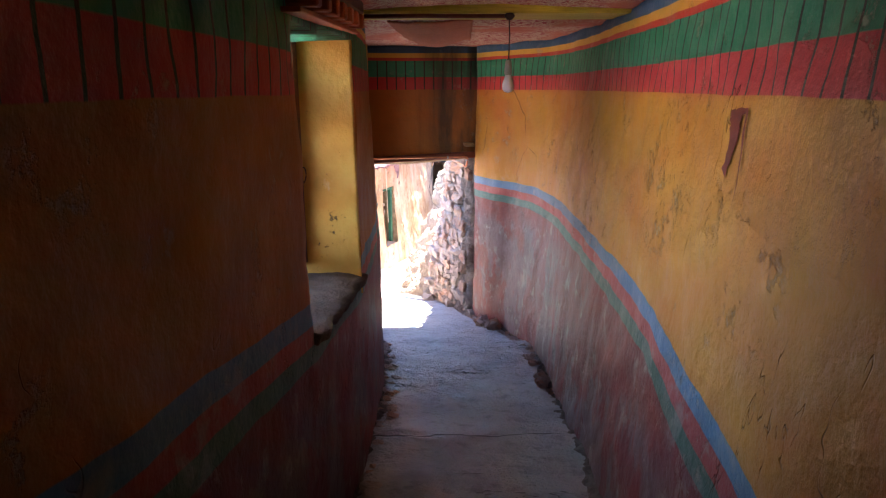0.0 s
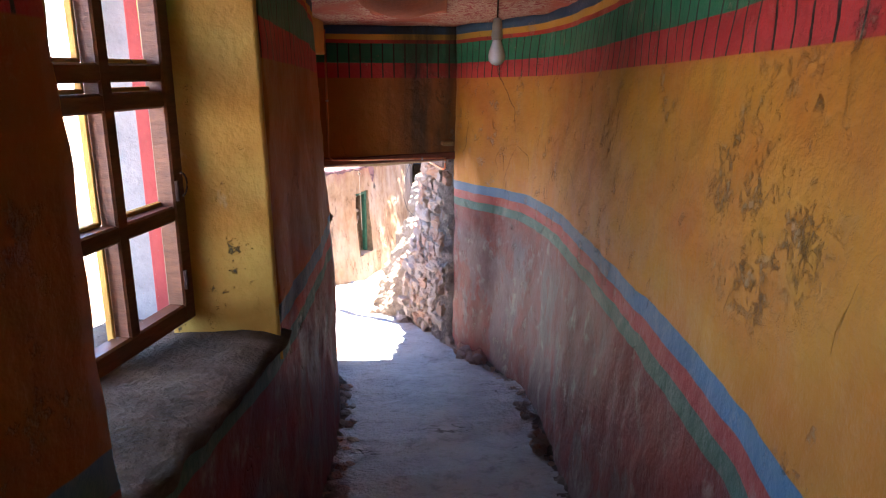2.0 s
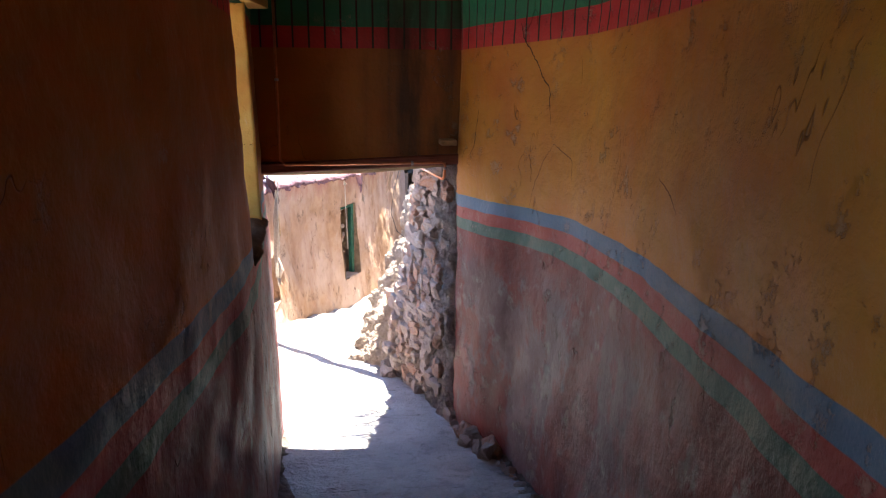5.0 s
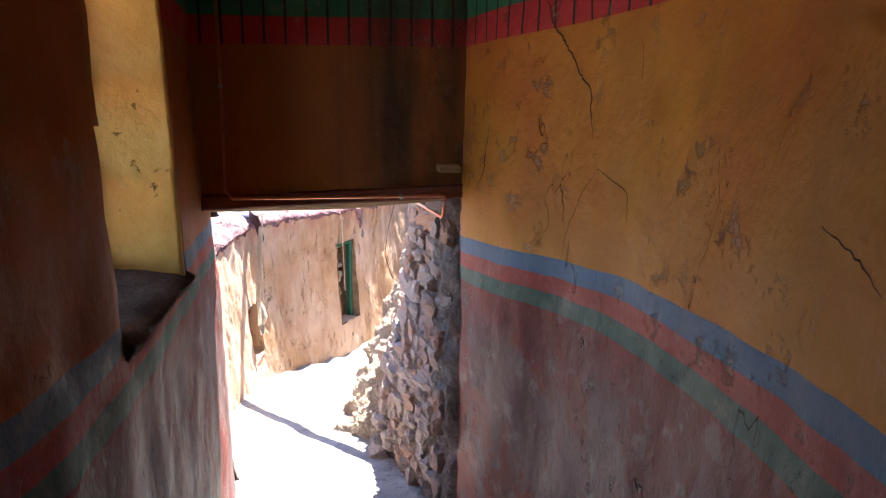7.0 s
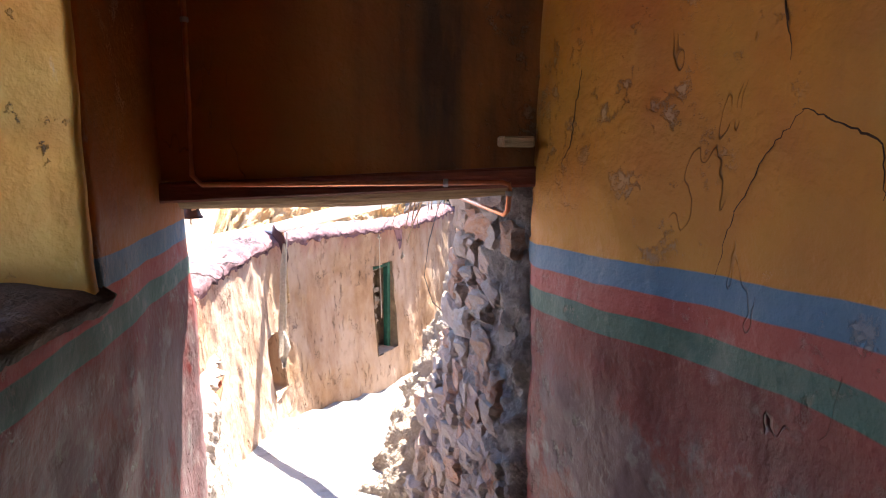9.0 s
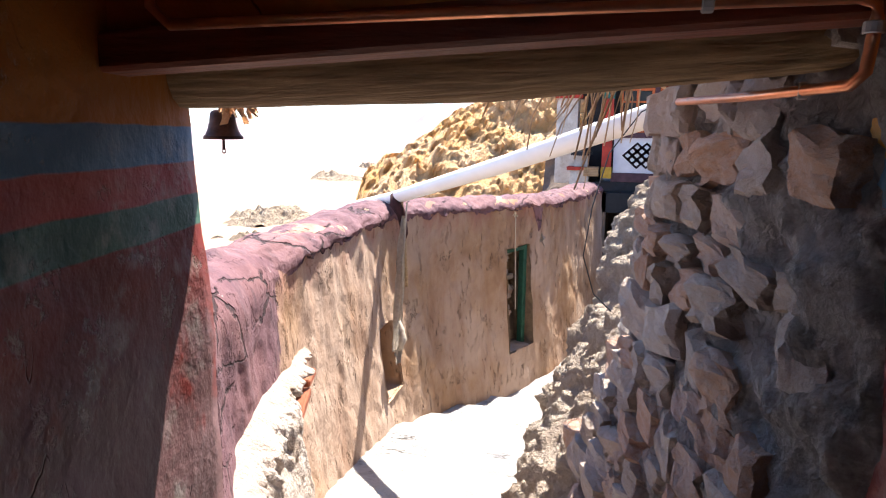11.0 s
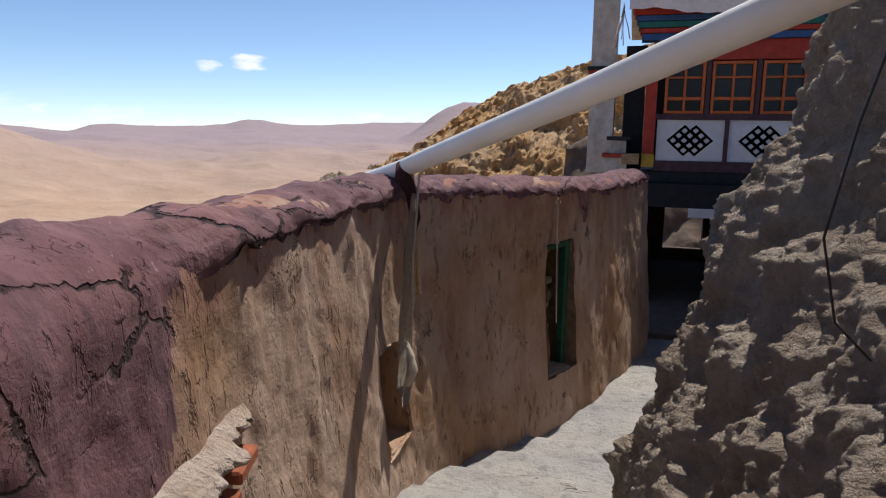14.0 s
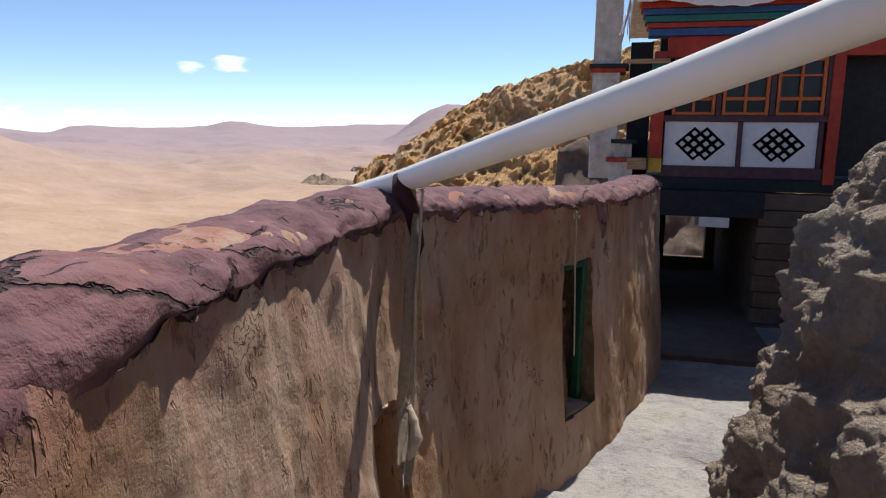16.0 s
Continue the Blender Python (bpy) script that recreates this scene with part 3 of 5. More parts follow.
jamb("window_jamb_4", W2[0] + 0.03, 1, 0.32, HEAD2 + 0.02, 0.30, "shaded yellow plaster side of a deep window opening", 0.03)


def sill(name, y0, y1, deep):
    def face(u, v):
        y = y0 + 0.02 + (y1 - y0 + 0.02) * u
        front = west_x(y, sill_z(y)) + 0.022 + 0.016 * noise.noise((y * 9, 1, 2))
        x = front - deep * v
        return (x, y, sill_z(y) + 0.036 + 0.03 * v - 0.02 * max(0, 1 - v * 9) + lumpy((x, y, 0), 0.012, 6, 3))
    return slab_grid(name, face, 60, 24, SILL, 0.04, "worn rough cement window sill with a crumbling edge", "window sill")


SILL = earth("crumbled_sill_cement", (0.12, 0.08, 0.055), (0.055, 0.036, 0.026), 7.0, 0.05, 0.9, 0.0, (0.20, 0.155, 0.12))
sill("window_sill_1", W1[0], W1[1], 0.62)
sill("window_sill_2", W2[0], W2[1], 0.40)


def glass_material():
    n = Nodes("dusty_glass", 0.05)
    n.b.inputs["Transmission Weight"].default_value = 1.0
    n.b.inputs["IOR"].default_value = 1.02
    return n.done((0.97, 0.98, 1.0))


GLASS = glass_material()
FRAME_RED = plain("window_frame_brown", (0.15, 0.05, 0.022), 0.5, 0.0, 0.35, 12, 0.003, (1, 1, 5))


def casement(name, start, end, z0, z1, bars, columns, rail=0.055, label=""):
    """A glazed window between two plan points: frame, bars and panes; bars: heights of the cross rails."""
    a, b = Vector((*start, 0)), Vector((*end, 0))
    way = (b - a).normalized()
    wide = (b - a).length
    m = Matrix.Translation(a) @ Matrix(((way.x, -way.y, 0, 0), (way.y, way.x, 0, 0), (0, 0, 1, 0), (0, 0, 0, 1)))
    root = new(name)
    root.matrix_world = m
    tagged(root, label, "window", kind="structure")
    for s in (rail / 2, wide - rail / 2):
        part("stile", box(rail, 0.06, z1 - z0, pose(s, 0, (z0 + z1) / 2), 0.006), FRAME_RED, root)
    for z in (z0 + rail / 2, z1 - rail / 2):
        part("rail", box(wide, 0.056, rail, pose(wide / 2, 0, z), 0.006), FRAME_RED, root)
    edges = [z0, *bars, z1]
    for z in bars:
        part("cross_rail", box(wide - 0.02, 0.05, rail * 0.8, pose(wide / 2, 0, z), 0.006), FRAME_RED, root)
    for s in columns:
        part("mullion", box(rail * 0.8, 0.052, z1 - z0 - 0.02, pose(s, 0, (z0 + z1) / 2), 0.006), FRAME_RED, root)
    xs = [0, *columns, wide]
    for x0, x1 in zip(xs, xs[1:]):
        for e0, e1 in zip(edges, edges[1:]):
            pane = part("pane", box(x1 - x0 - 0.03, 0.004, e1 - e0 - 0.03, pose((x0 + x1) / 2, 0.008, (e0 + e1) / 2), 0), GLASS, root)
            pane.visible_shadow = False
            bm = bmesh.new()
            box(0.012, 0.02, e1 - e0 - 0.05, pose(x1 - rail * 0.5 - 0.004, 0.026, (e0 + e1) / 2), 0.002, bm)
            box(x1 - x0 - 0.06, 0.02, 0.012, pose((x0 + x1) / 2, 0.026, e0 + rail * 0.5), 0.002, bm)
            part("putty", bm, OCHRE, root)
    return root


win1 = casement("window_1", (-0.9025, 2.10), (-0.69, 3.185), 0.58, 1.66, (0.93, 1.27, 1.345), (0.177, 0.487, 0.797), 0.06, "brown wooden window with small dusty panes in a deep opening")
for z in (0.72, 1.0):
    part("hinge", rod([(1.057, -0.034, z - 0.03), (1.057, -0.034, z + 0.03)], 0.007, 8), IRON, win1)
part("hook", rod([(1.057 + 0.03 * math.sin(a), -0.05, 1.02 + 0.035 * math.cos(a)) for a in np.linspace(0, 3.1, 9)], 0.003, 6), IRON, win1)
win2 = casement("window_2", (-0.98, 5.44), (-1.06, 6.34), 0.40, 1.48, (0.75, 1.1), (0.30, 0.60), 0.055, "brown wooden window in a deep niche near the exit")
LIMEWASH = earth("grey_outer_reveal", (0.34, 0.34, 0.36), (0.20, 0.20, 0.22), 4.0, 0.01, 0.9, 0.2)
RED_BAND = plain("faded_red_paint", (0.36, 0.06, 0.06), 0.7, 0.0, 0.25, 10, 0.004)


def outer_reveal(name, x0, x1, y, z0, z1):
    ob = part(name, box(x0 - x1, 0.14, z1 - z0, pose((x0 + x1) / 2, y, (z0 + z1) / 2), 0.01), LIMEWASH)
    part("red_border", box(0.10, 0.02, z1 - z0, pose(x0 - 0.05, y - 0.083, (z0 + z1) / 2), 0.003), RED_BAND, ob)
    tagged(ob, "limewashed outer window reveal with a red painted border", "window reveal", kind="structure")


outer_reveal("outer_reveal_1", -0.74, -0.98, 3.40, 0.3, 1.9)
outer_reveal("outer_reveal_2", -1.12, -1.45, 6.60, 0.2, 1.7)
wall_box("window_head_2", -1.5, -0.72, 5.2, 6.7, 1.47, 1.72, OCHRE, "plaster head above the niche window")
# timber head over the first window, with short joist ends
head = new("window_head_1")
head.location = (-0.52, 2.66, HEAD1 + 0.05)
tagged(head, "red timber window head with a row of short joist ends", "window head", kind="structure")
part("head_beam", box(0.40, 1.34, 0.06, pose(-0.05, 0, 0.10), 0.008), FRAME_RED, head)
JOIST = plain("red_joist_paint", (0.42, 0.09, 0.03), 0.6, 0.0, 0.3, 14, 0.004)
for k in range(7):
    part("joist", box(0.34, 0.07, 0.06, pose(-0.01, -0.56 + 0.186 * k, 0.035), 0.006), JOIST, head)
part("lath", box(0.30, 1.30, 0.016, pose(-0.03, 0, -0.008), 0.003), JOIST, head)

# daylight from the sky beyond the two windows
for x, y, z, w, h, e in ((-1.25, 2.62, 1.12, 1.15, 1.0, 0.6), (-1.45, 5.95, 0.95, 0.9, 0.9, 0.25)):
    day = new("window_daylight", bpy.data.lights.new("window_daylight", "AREA"))
    day.data.shape, day.data.size, day.data.size_y, day.data.energy, day.data.color = "RECTANGLE", w, h, e, (0.93, 0.96, 1.0)
    day.matrix_world = look((x, y, z), (x + 1.0, y, z - 0.15))

# ---- ceiling timber and the lamp ----
yellow = part("ceiling_beam", box(2.3, 0.50, 0.10, pose(0.2, 4.0, 1.83, 0, 0, -2), 0.012), YELLOW)
tagged(yellow, "broad yellow painted ceiling beam", "beam", kind="structure")
tagged(part("ceiling_joist", box(2.3, 0.14, 0.10, pose(0.2, 1.9, 1.86), 0.012), BEAM_PAINT), "dark painted ceiling joist", "beam", kind="structure")
conduit = part("conduit", rod([(-0.42, 3.78, 1.765), (-0.1, 3.775, 1.768), (0.35, 3.76, 1.766)], 0.012, 10), BEAM_PAINT, smooth=True)
tagged(conduit, "thin brown cable conduit along the ceiling beam", "conduit")
bulb = new("light_bulb")
bulb.location = (0.35, 3.74, 1.42)
tagged(bulb, "unlit white bulb in a pale socket on a thin cord", "light bulb")
part("cord", rod([(0, 0.02, 0.34), (0.004, 0.01, 0.25), (0, 0, 0.12)], 0.003, 6), IRON, bulb)
part("cup", lathe([(0.0, 0.362), (0.02, 0.36), (0.028, 0.345), (0.012, 0.325), (0.0, 0.324)], 16), IRON, bulb, smooth=True)
PORCELAIN = plain("grey_porcelain", (0.42, 0.38, 0.35), 0.4, 0.0, 0.1, 20, 0.001)
BULB = plain("frosted_bulb_glass", (0.72, 0.66, 0.72), 0.25, 0.0, 0.05, 5, 0.0)
part("socket", lathe([(0.0, 0.125), (0.014, 0.122), (0.018, 0.10), (0.021, 0.06), (0.019, 0.045), (0.0, 0.044)], 18), PORCELAIN, bulb, smooth=True)
part("globe", lathe([(0.016, 0.045), (0.020, 0.03), (0.028, 0.008), (0.032, -0.012), (0.030, -0.030), (0.019, -0.043), (0.0, -0.048)], 24), BULB, bulb, smooth=True)


def hanging_cloth():
    def face(u, v):
        x, y = -0.34 + 0.52 * u + 0.05 * v, 4.3 + 1.7 * v
        sag = math.sin(math.pi * u) * math.sin(math.pi * min(v * 1.1, 1))
        return (x, y, ceiling_z(y) - 0.02 - 0.10 * sag + lumpy((x, y, 0), 0.015, 3, 3))
    return slab_grid("ceiling_cloth", face, 30, 40, SALMON, 0.006, "sagging faded salmon cloth under the ceiling", "cloth", "")


SALMON = plain("salmon_cloth", (0.46, 0.14, 0.075), 0.9, 0.0, 0.2, 60, 0.003)
tagged(hanging_cloth(), "sagging faded salmon cloth under the ceiling", "cloth")

# painted brush mark and long cracks on the ochre wall
def east_x(y, z):
    i = int(np.argmin(abs(RIGHT.xy[:, 1] - y)))
    h = z - floor_z(y)
    return float(RIGHT.xy[i, 0]) + line([(6.0, 0.10), (6.5, 0.06), (7.1, 0.01)], y) * h - 0.02 * max(h - 1.2, 0)


def east_point(y, z, proud):
    """A point on the plaster of the east wall."""
    x0, y0 = (float(np.interp(y, RIGHT.xy[:, 1], RIGHT.xy[:, k])) for k in (0, 1))
    out = [float(np.interp(y, RIGHT.xy[:, 1], RIGHT.right[:, k])) for k in (0, 1)]
    h = z - floor_z(y0)
    o = line([(6.0, 0.10), (6.5, 0.06), (7.1, 0.01)], y0) * h - 0.02 * max(h - 1.2, 0)
    o += lumpy((x0, y0, z * 0.6), 0.0264, 0.9, 2) + lumpy((x0, y0, z), 0.012, 4.0, 3) - proud
    return (x0 + out[0] * o, y0 + out[1] * o, z)


def stroke(points, widths, proud, bm=None, jitter=0.0, seed=1):
    """A painted or cracked line along (y, z) points on the east wall."""
    bm = bm or bmesh.new()
    r = random.Random(seed)
    d = np.concatenate([[0], np.cumsum([math.dist(p, q) for p, q in zip(points, points[1:])])])
    n = max(6, int(d[-1] / 0.012))
    rows = []
    for i in range(n + 1):
        s = d[-1] * i / n
        y, z = (float(np.interp(s, d, [p[k] for p in points])) for k in (0, 1))
        y2, z2 = (float(np.interp(min(s + 0.01, d[-1] + 0.01), d, [p[k] for p in points])) for k in (0, 1))
        y1, z1 = (float(np.interp(max(s - 0.01, 0), d, [p[k] for p in points])) for k in (0, 1))
        l = math.hypot(y2 - y1, z2 - z1) or 1
        ny, nz = -(z2 - z1) / l, (y2 - y1) / l
        w = float(np.interp(s, d, widths)) * r.uniform(0.75, 1.25)
        y, z = y + r.uniform(-jitter, jitter), z + r.uniform(-jitter, jitter)
        rows.append([bm.verts.new(east_point(y + ny * w * k, z + nz * w * k, proud)) for k in (-1, -0.33, 0.33, 1)])
    for p, q in zip(rows, rows[1:]):
        for k in range(3):
            bm.faces.new((p[k], p[k + 1], q[k + 1], q[k]))
    return bm


MARK = plain("dark_red_brush_paint", (0.20, 0.028, 0.018), 0.6, 0.0, 0.3, 30, 0.002)
mark = stroke([(1.965, 1.385), (1.955, 1.32), (1.975, 1.26), (2.005, 1.20)], [0.045, 0.034, 0.026, 0.020], 0.005)
stroke([(1.88, 1.39), (1.875, 1.275), (1.869, 1.141)], [0.008, 0.006, 0.002], 0.006, mark)
stroke([(2.0, 1.375), (1.94, 1.38), (1.875, 1.39)], [0.010, 0.012, 0.008], 0.007, mark)
tagged(part("brush_mark", mark, MARK), "dark red brush stroke mark on the ochre wall", "painted mark")
CRACK = plain("crack_shadow_dirt", (0.06, 0.032, 0.018), 0.95, 0.0, 0.3, 40, 0.001)
for k, (pts, w) in enumerate((([(6.528, 1.405), (6.495, 1.32), (6.405, 1.212), (6.357, 1.131), (6.293, 1.074), (6.286, 0.993), (6.251, 0.897)], 0.0028),
                              ([(6.88, 0.938), (6.90, 0.844), (6.91, 0.73), (6.96, 0.665)], 0.003),
                              ([(6.213, 0.802), (6.108, 0.764), (6.048, 0.734), (6.023, 0.637)], 0.002),
                              ([(5.119, 0.786), (5.043, 0.758), (4.969, 0.735), (4.923, 0.699)], 0.002),
                              ([(6.213, 0.802), (6.295, 0.705), (6.356, 0.581), (6.383, 0.436)], 0.0014))):
    bm = stroke(pts, [w * 0.6] + [w] * (len(pts) - 2) + [w * 0.3], 0.002, None, 0.004, k)
    tagged(part("plaster_crack", bm, CRACK), "long dark hairline crack in the ochre plaster", "crack", "cracks in the plaster")


# ---- the lintel wall over the way out ----
def lintel_wall():
    verts, faces, uv1, uv2 = [], [], [], []
    nx, nz = 60, 40
    for i in range(nx):
        x = -1.15 + 1.75 * i / (nx - 1)
        for j in range(nz):
            z = 0.60 + (ceiling_z(7.1) - 0.60) * j / (nz - 1)
            y = 7.12 + 0.06 * x + lumpy((x, 0, z), 0.012, 2.5, 3)
            verts.append((x, y, z))
            uv1.append((z - dado_z(7.1), z - frieze_z(7.1)))
            uv2.append((x, z))
    for i in range(nx - 1):
        for j in range(nz - 1):
            q = i * nz + j
            faces.append((q, q + nz, q + nz + 1, q + 1))
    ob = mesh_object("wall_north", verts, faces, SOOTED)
    idx = np.empty(len(ob.data.loops), int)
    ob.data.loops.foreach_get("vertex_index", idx)
    for key, data in (("bands", uv1), ("run", uv2)):
        ob.data.uv_layers.new(name=key).data.foreach_set("uv", np.array(data)[idx].ravel())
    mod = ob.modifiers.new("thickness", "SOLIDIFY")
    mod.thickness, mod.offset = 0.34, -1
    return tagged(ob, "soot-stained ochre lintel wall with painted frieze over the exit", "wall", kind="structure")


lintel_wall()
LEAN_BEAM = pose(-0.27, 7.12, 0.592, 0, -3.0, 3.4)
front_beam = part("lintel_board", box(1.6, 0.10, 0.066, LEAN_BEAM, 0.008), BEAM_PAINT)
tagged(front_beam, "dark red painted lintel board over the exit", "beam", kind="structure")


def log_beam():
    bm = rod([(-1.25, 7.36, 0.585), (-0.8, 7.37, 0.59), (-0.3, 7.39, 0.60), (0.2, 7.41, 0.635), (0.55, 7.43, 0.66)], [0.11, 0.113, 0.105, 0.10, 0.095], 20)
    bmesh.ops.subdivide_edges(bm, edges=bm.edges, cuts=3)
    for v in bm.verts:
        v.co.z += lumpy((v.co.x * 0.6, v.co.y * 6, v.co.z * 6), 0.008, 2, 3)
    return bm


tagged(part("lintel_log", log_beam(), BEAM, smooth=True), "weathered round timber log carrying the outer lintel", "beam", kind="structure")
wall_box("wall_outer_lintel", -1.25, 0.6, 7.47, 7.6, 0.66, 1.75, MUD, "mud wall above the outer lintel log")

# copper pipe along the lintel
copper = new("copper_pipe")
copper.location = (-0.2, 7.02, 0.6)
tagged(copper, "thin bare copper pipe bent around the lintel board", "pipe")
run = [(-0.56, -0.015, 1.08), (-0.56, -0.015, 0.2), (-0.56, -0.015, 0.02), (-0.53, -0.012, -0.008), (0.0, 0.018, 0.0), (0.43, 0.045, 0.006), (0.452, 0.05, 0.0), (0.455, 0.052, -0.02), (0.45, 0.056, -0.085), (0.44, 0.075, -0.10), (0.37, 0.35, -0.10), (0.27, 0.70, -0.095)]
part("pipe", rod(run, 0.0085, 10), COPPER, copper, smooth=True)
for p, ry in ((Vector((0.25, 0.032, 0.003)), 90), (Vector((0.453, 0.054, -0.03)), 0), (Vector((0.41, 0.20, -0.1)), 90), (Vector((-0.56, -0.015, 0.5)), 0)):
    part("clip", lathe([(0.011, -0.008), (0.013, -0.006), (0.013, 0.006), (0.011, 0.008)], 12, m=Matrix.Translation(p) @ pose(0, 0, 0, 0, ry, 0)), PORCELAIN, copper)
peg = part("wooden_peg", box(0.10, 0.12, 0.035, pose(0.27, 7.06, 0.735, 0, 0, 8), 0.006), BEAM)
tagged(peg, "short wooden peg end stuck in the wall corner", "peg")

# ---- bell at the exit ----
bell = new("bell")
bell.location = (-1.062, 7.66, 0.409)
bell.scale = (0.9, 0.9, 0.9)
tagged(bell, "rusty iron hand bell hanging under the lintel log", "bell")
part("body", lathe([(0.050, 0.0), (0.056, 0.0), (0.057, 0.005), (0.050, 0.014), (0.043, 0.03), (0.038, 0.05), (0.036, 0.068), (0.033, 0.078), (0.022, 0.085), (0.0, 0.087)], 28), IRON, bell, smooth=True)
part("band", lathe([(0.0525, 0.012), (0.0555, 0.010), (0.0555, 0.006), (0.052, 0.004)], 28), IRON, bell, smooth=True)
part("neck", lathe([(0.008, 0.085), (0.007, 0.095), (0.009, 0.106), (0.0, 0.108)], 12), IRON, bell, smooth=True)
part("ring", rod([(0.018 * math.sin(a), 0, 0.122 + 0.018 * math.cos(a)) for a in np.linspace(0, 6.28, 20)], 0.003, 6), IRON, bell)
part("cord", rod([(0, 0, 0.139), (0.002, -0.06, 0.17), (0, -0.12, 0.2)], 0.003, 6), IRON, bell)
part("clapper", rod([(0, 0, 0.06), (0, 0, -0.01), (0, 0, -0.028)], [0.003, 0.004, 0.0045], 8), IRON, bell)
part("clapper_eye", rod([(0.005 * math.sin(a), 0, -0.034 + 0.006 * math.cos(a)) for a in np.linspace(0, 6.28, 12)], 0.002, 6), IRON, bell)


def frayed(name, top, drop, strands, spread, material, label, category, seed):
    """A bunch of torn cloth strips hanging from a point."""
    rnd = random.Random(seed)
    ob = new(name)
    ob.location = top
    tagged(ob, label, category)
    for k in range(strands):
        bm = bmesh.new()
        a = rnd.uniform(-math.pi, math.pi)
        w, l = rnd.uniform(0.003, 0.009), drop * rnd.uniform(0.55, 1.0)
        turn = rnd.uniform(0, 6.28)
        rows = []
        for i in range(7):
            v = i / 6
            c = Vector((math.cos(a) * spread * v ** 1.3, math.sin(a) * spread * v ** 1.3, -l * v)) + Vector((0.006 * math.sin(9 * v + turn), 0.006 * math.cos(7 * v + turn), 0))
            side = Vector((math.cos(turn + v), math.sin(turn + v), 0.2)) * w * (1 + 0.5 * v)
            rows.append((bm.verts.new(c - side), bm.verts.new(c + side * rnd.uniform(0.6, 1.2))))
        for p, q in zip(rows, rows[1:]):
            bm.faces.new((p[0], p[1], q[1], q[0]))
        bmesh.ops.solidify(bm, geom=bm.faces, thickness=0.002)
        part("strip", bm, material, ob, smooth=True)
    return ob


RAG = plain("orange_frayed_cloth", (0.80, 0.54, 0.36), 0.95, 0.0, 0.2, 50, 0.002)
frayed("frayed_rag", (-1.00, 7.64, 0.56), 0.115, 30, 0.05, RAG, "orange frayed rag hanging beside the bell", "rag", 3)


# ---- the parapet ----
WALK = Path([(-1.06, 7.22), (-1.08, 7.45), (-1.24, 7.78), (-1.45, 8.2), (-1.62, 8.8), (-1.74, 9.4), (-1.82, 10.2), (-1.87, 10.9), (-1.88, 11.3), (-1.74, 12.0), (-1.42, 12.8), (-1.17, 13.35), (-0.92, 14.1), (-0.68, 15.0), (-0.45, 16.1), (-0.32, 16.9)], 0.018, 7)
CREST = [(7.3, -0.14), (8, -0.13), (8.8, -0.14), (9.4, -0.155), (10.7, -0.17), (11.4, -0.165), (13.3, -0.27), (14.6, -0.34), (15.9, -0.34), (16.5, -0.33), (17.5, -0.4)]
DRAIN = (10.86, 11.27, -1.70, -1.12)
NICHE = (13.22, 13.72, -2.0, -0.84)


def wall_shape(x, y, z, r):
    o = lumpy((x, y, z * 0.7), 0.03, 1.5, 3) + lumpy((x, y, z * 0.75), 0.010, 5, 3) + lumpy((x, y, z), 0.003, 17, 2)
    return o


def purple_edge(drop):
    """Where along the wall the purple wash ends, by the depth under the crest."""
    return line([(0.0, 9.3), (0.12, 9.16), (0.2, 9.05), (0.4, 8.97), (0.7, 8.85), (1.0, 8.70), (1.6, 8.5)], drop)


def shoulder(y):
    """How far under the crest the wall begins to round over."""
    return line([(8.5, 0.24), (9.0, 0.19), (9.5, 0.10)], y)


def parapet():
    verts, faces, coat = [], [], []
    nj = 96
    for i in range(len(WALK.s)):
        x, y = WALK.xy[i]
        r = WALK.right[i]
        top, low, sh = line(CREST, y), floor_z(y) - 0.1, shoulder(y)
        prof = []
        for j in range(nj):
            z = low + (top - sh - low) * j / (nj - 1)
            prof.append((0.17 * (1 - j / (nj - 1)) ** 1.5, z))
        for j in range(1, 15):
            a = math.pi * j / 15
            prof.append((-0.21 + 0.21 * math.cos(a), top - sh + sh * math.sin(a)))
        for z in (top - 0.3, top - 1.0, low - 1.2, low - 2.5):
            prof.append((-0.42, z))
        for k, (o, z) in enumerate(prof):
            o += wall_shape(x, y, z, r)
            if k < nj:
                o -= 0.022 * max(0.0, noise.noise((y * 3.4, z * 0.55, 7)) - 0.12) + 0.03 * max(0.0, noise.noise((y * 9, z * 4.5, 3)) - 0.28)
                o += 0.020 * max(0.0, noise.noise((y * 6, z * 2.2, 11)) - 0.2) - facet((x, y, z * 0.6), 5.0, 0.08)
            verts.append((x + r[0] * o, y + r[1] * o, z + lumpy((x, y, 9), 0.02, 3, 2)))
            coat.append((purple_edge(top - z) - y, top - z))
        m = len(prof)
    for i in range(len(WALK.s) - 1):
        for j in range(m - 1):
            q = i * m + j
            y, z = WALK.xy[i][1], verts[q][2]
            if j < nj - 1 and any(a < y < b and c < z < d for a, b, c, d in (DRAIN, NICHE)):
                continue
            faces.append((q, q + m, q + m + 1, q + 1))
    ob = mesh_object("parapet_wall", verts, faces, WASHED_MUD)
    idx = np.empty(len(ob.data.loops), int)
    ob.data.loops.foreach_get("vertex_index", idx)
    ob.data.uv_layers.new(name="coat").data.foreach_set("uv", np.array(coat)[idx].ravel())
    return tagged(ob, "tan mud-plastered parapet wall with rain streaks", "wall", kind="structure")


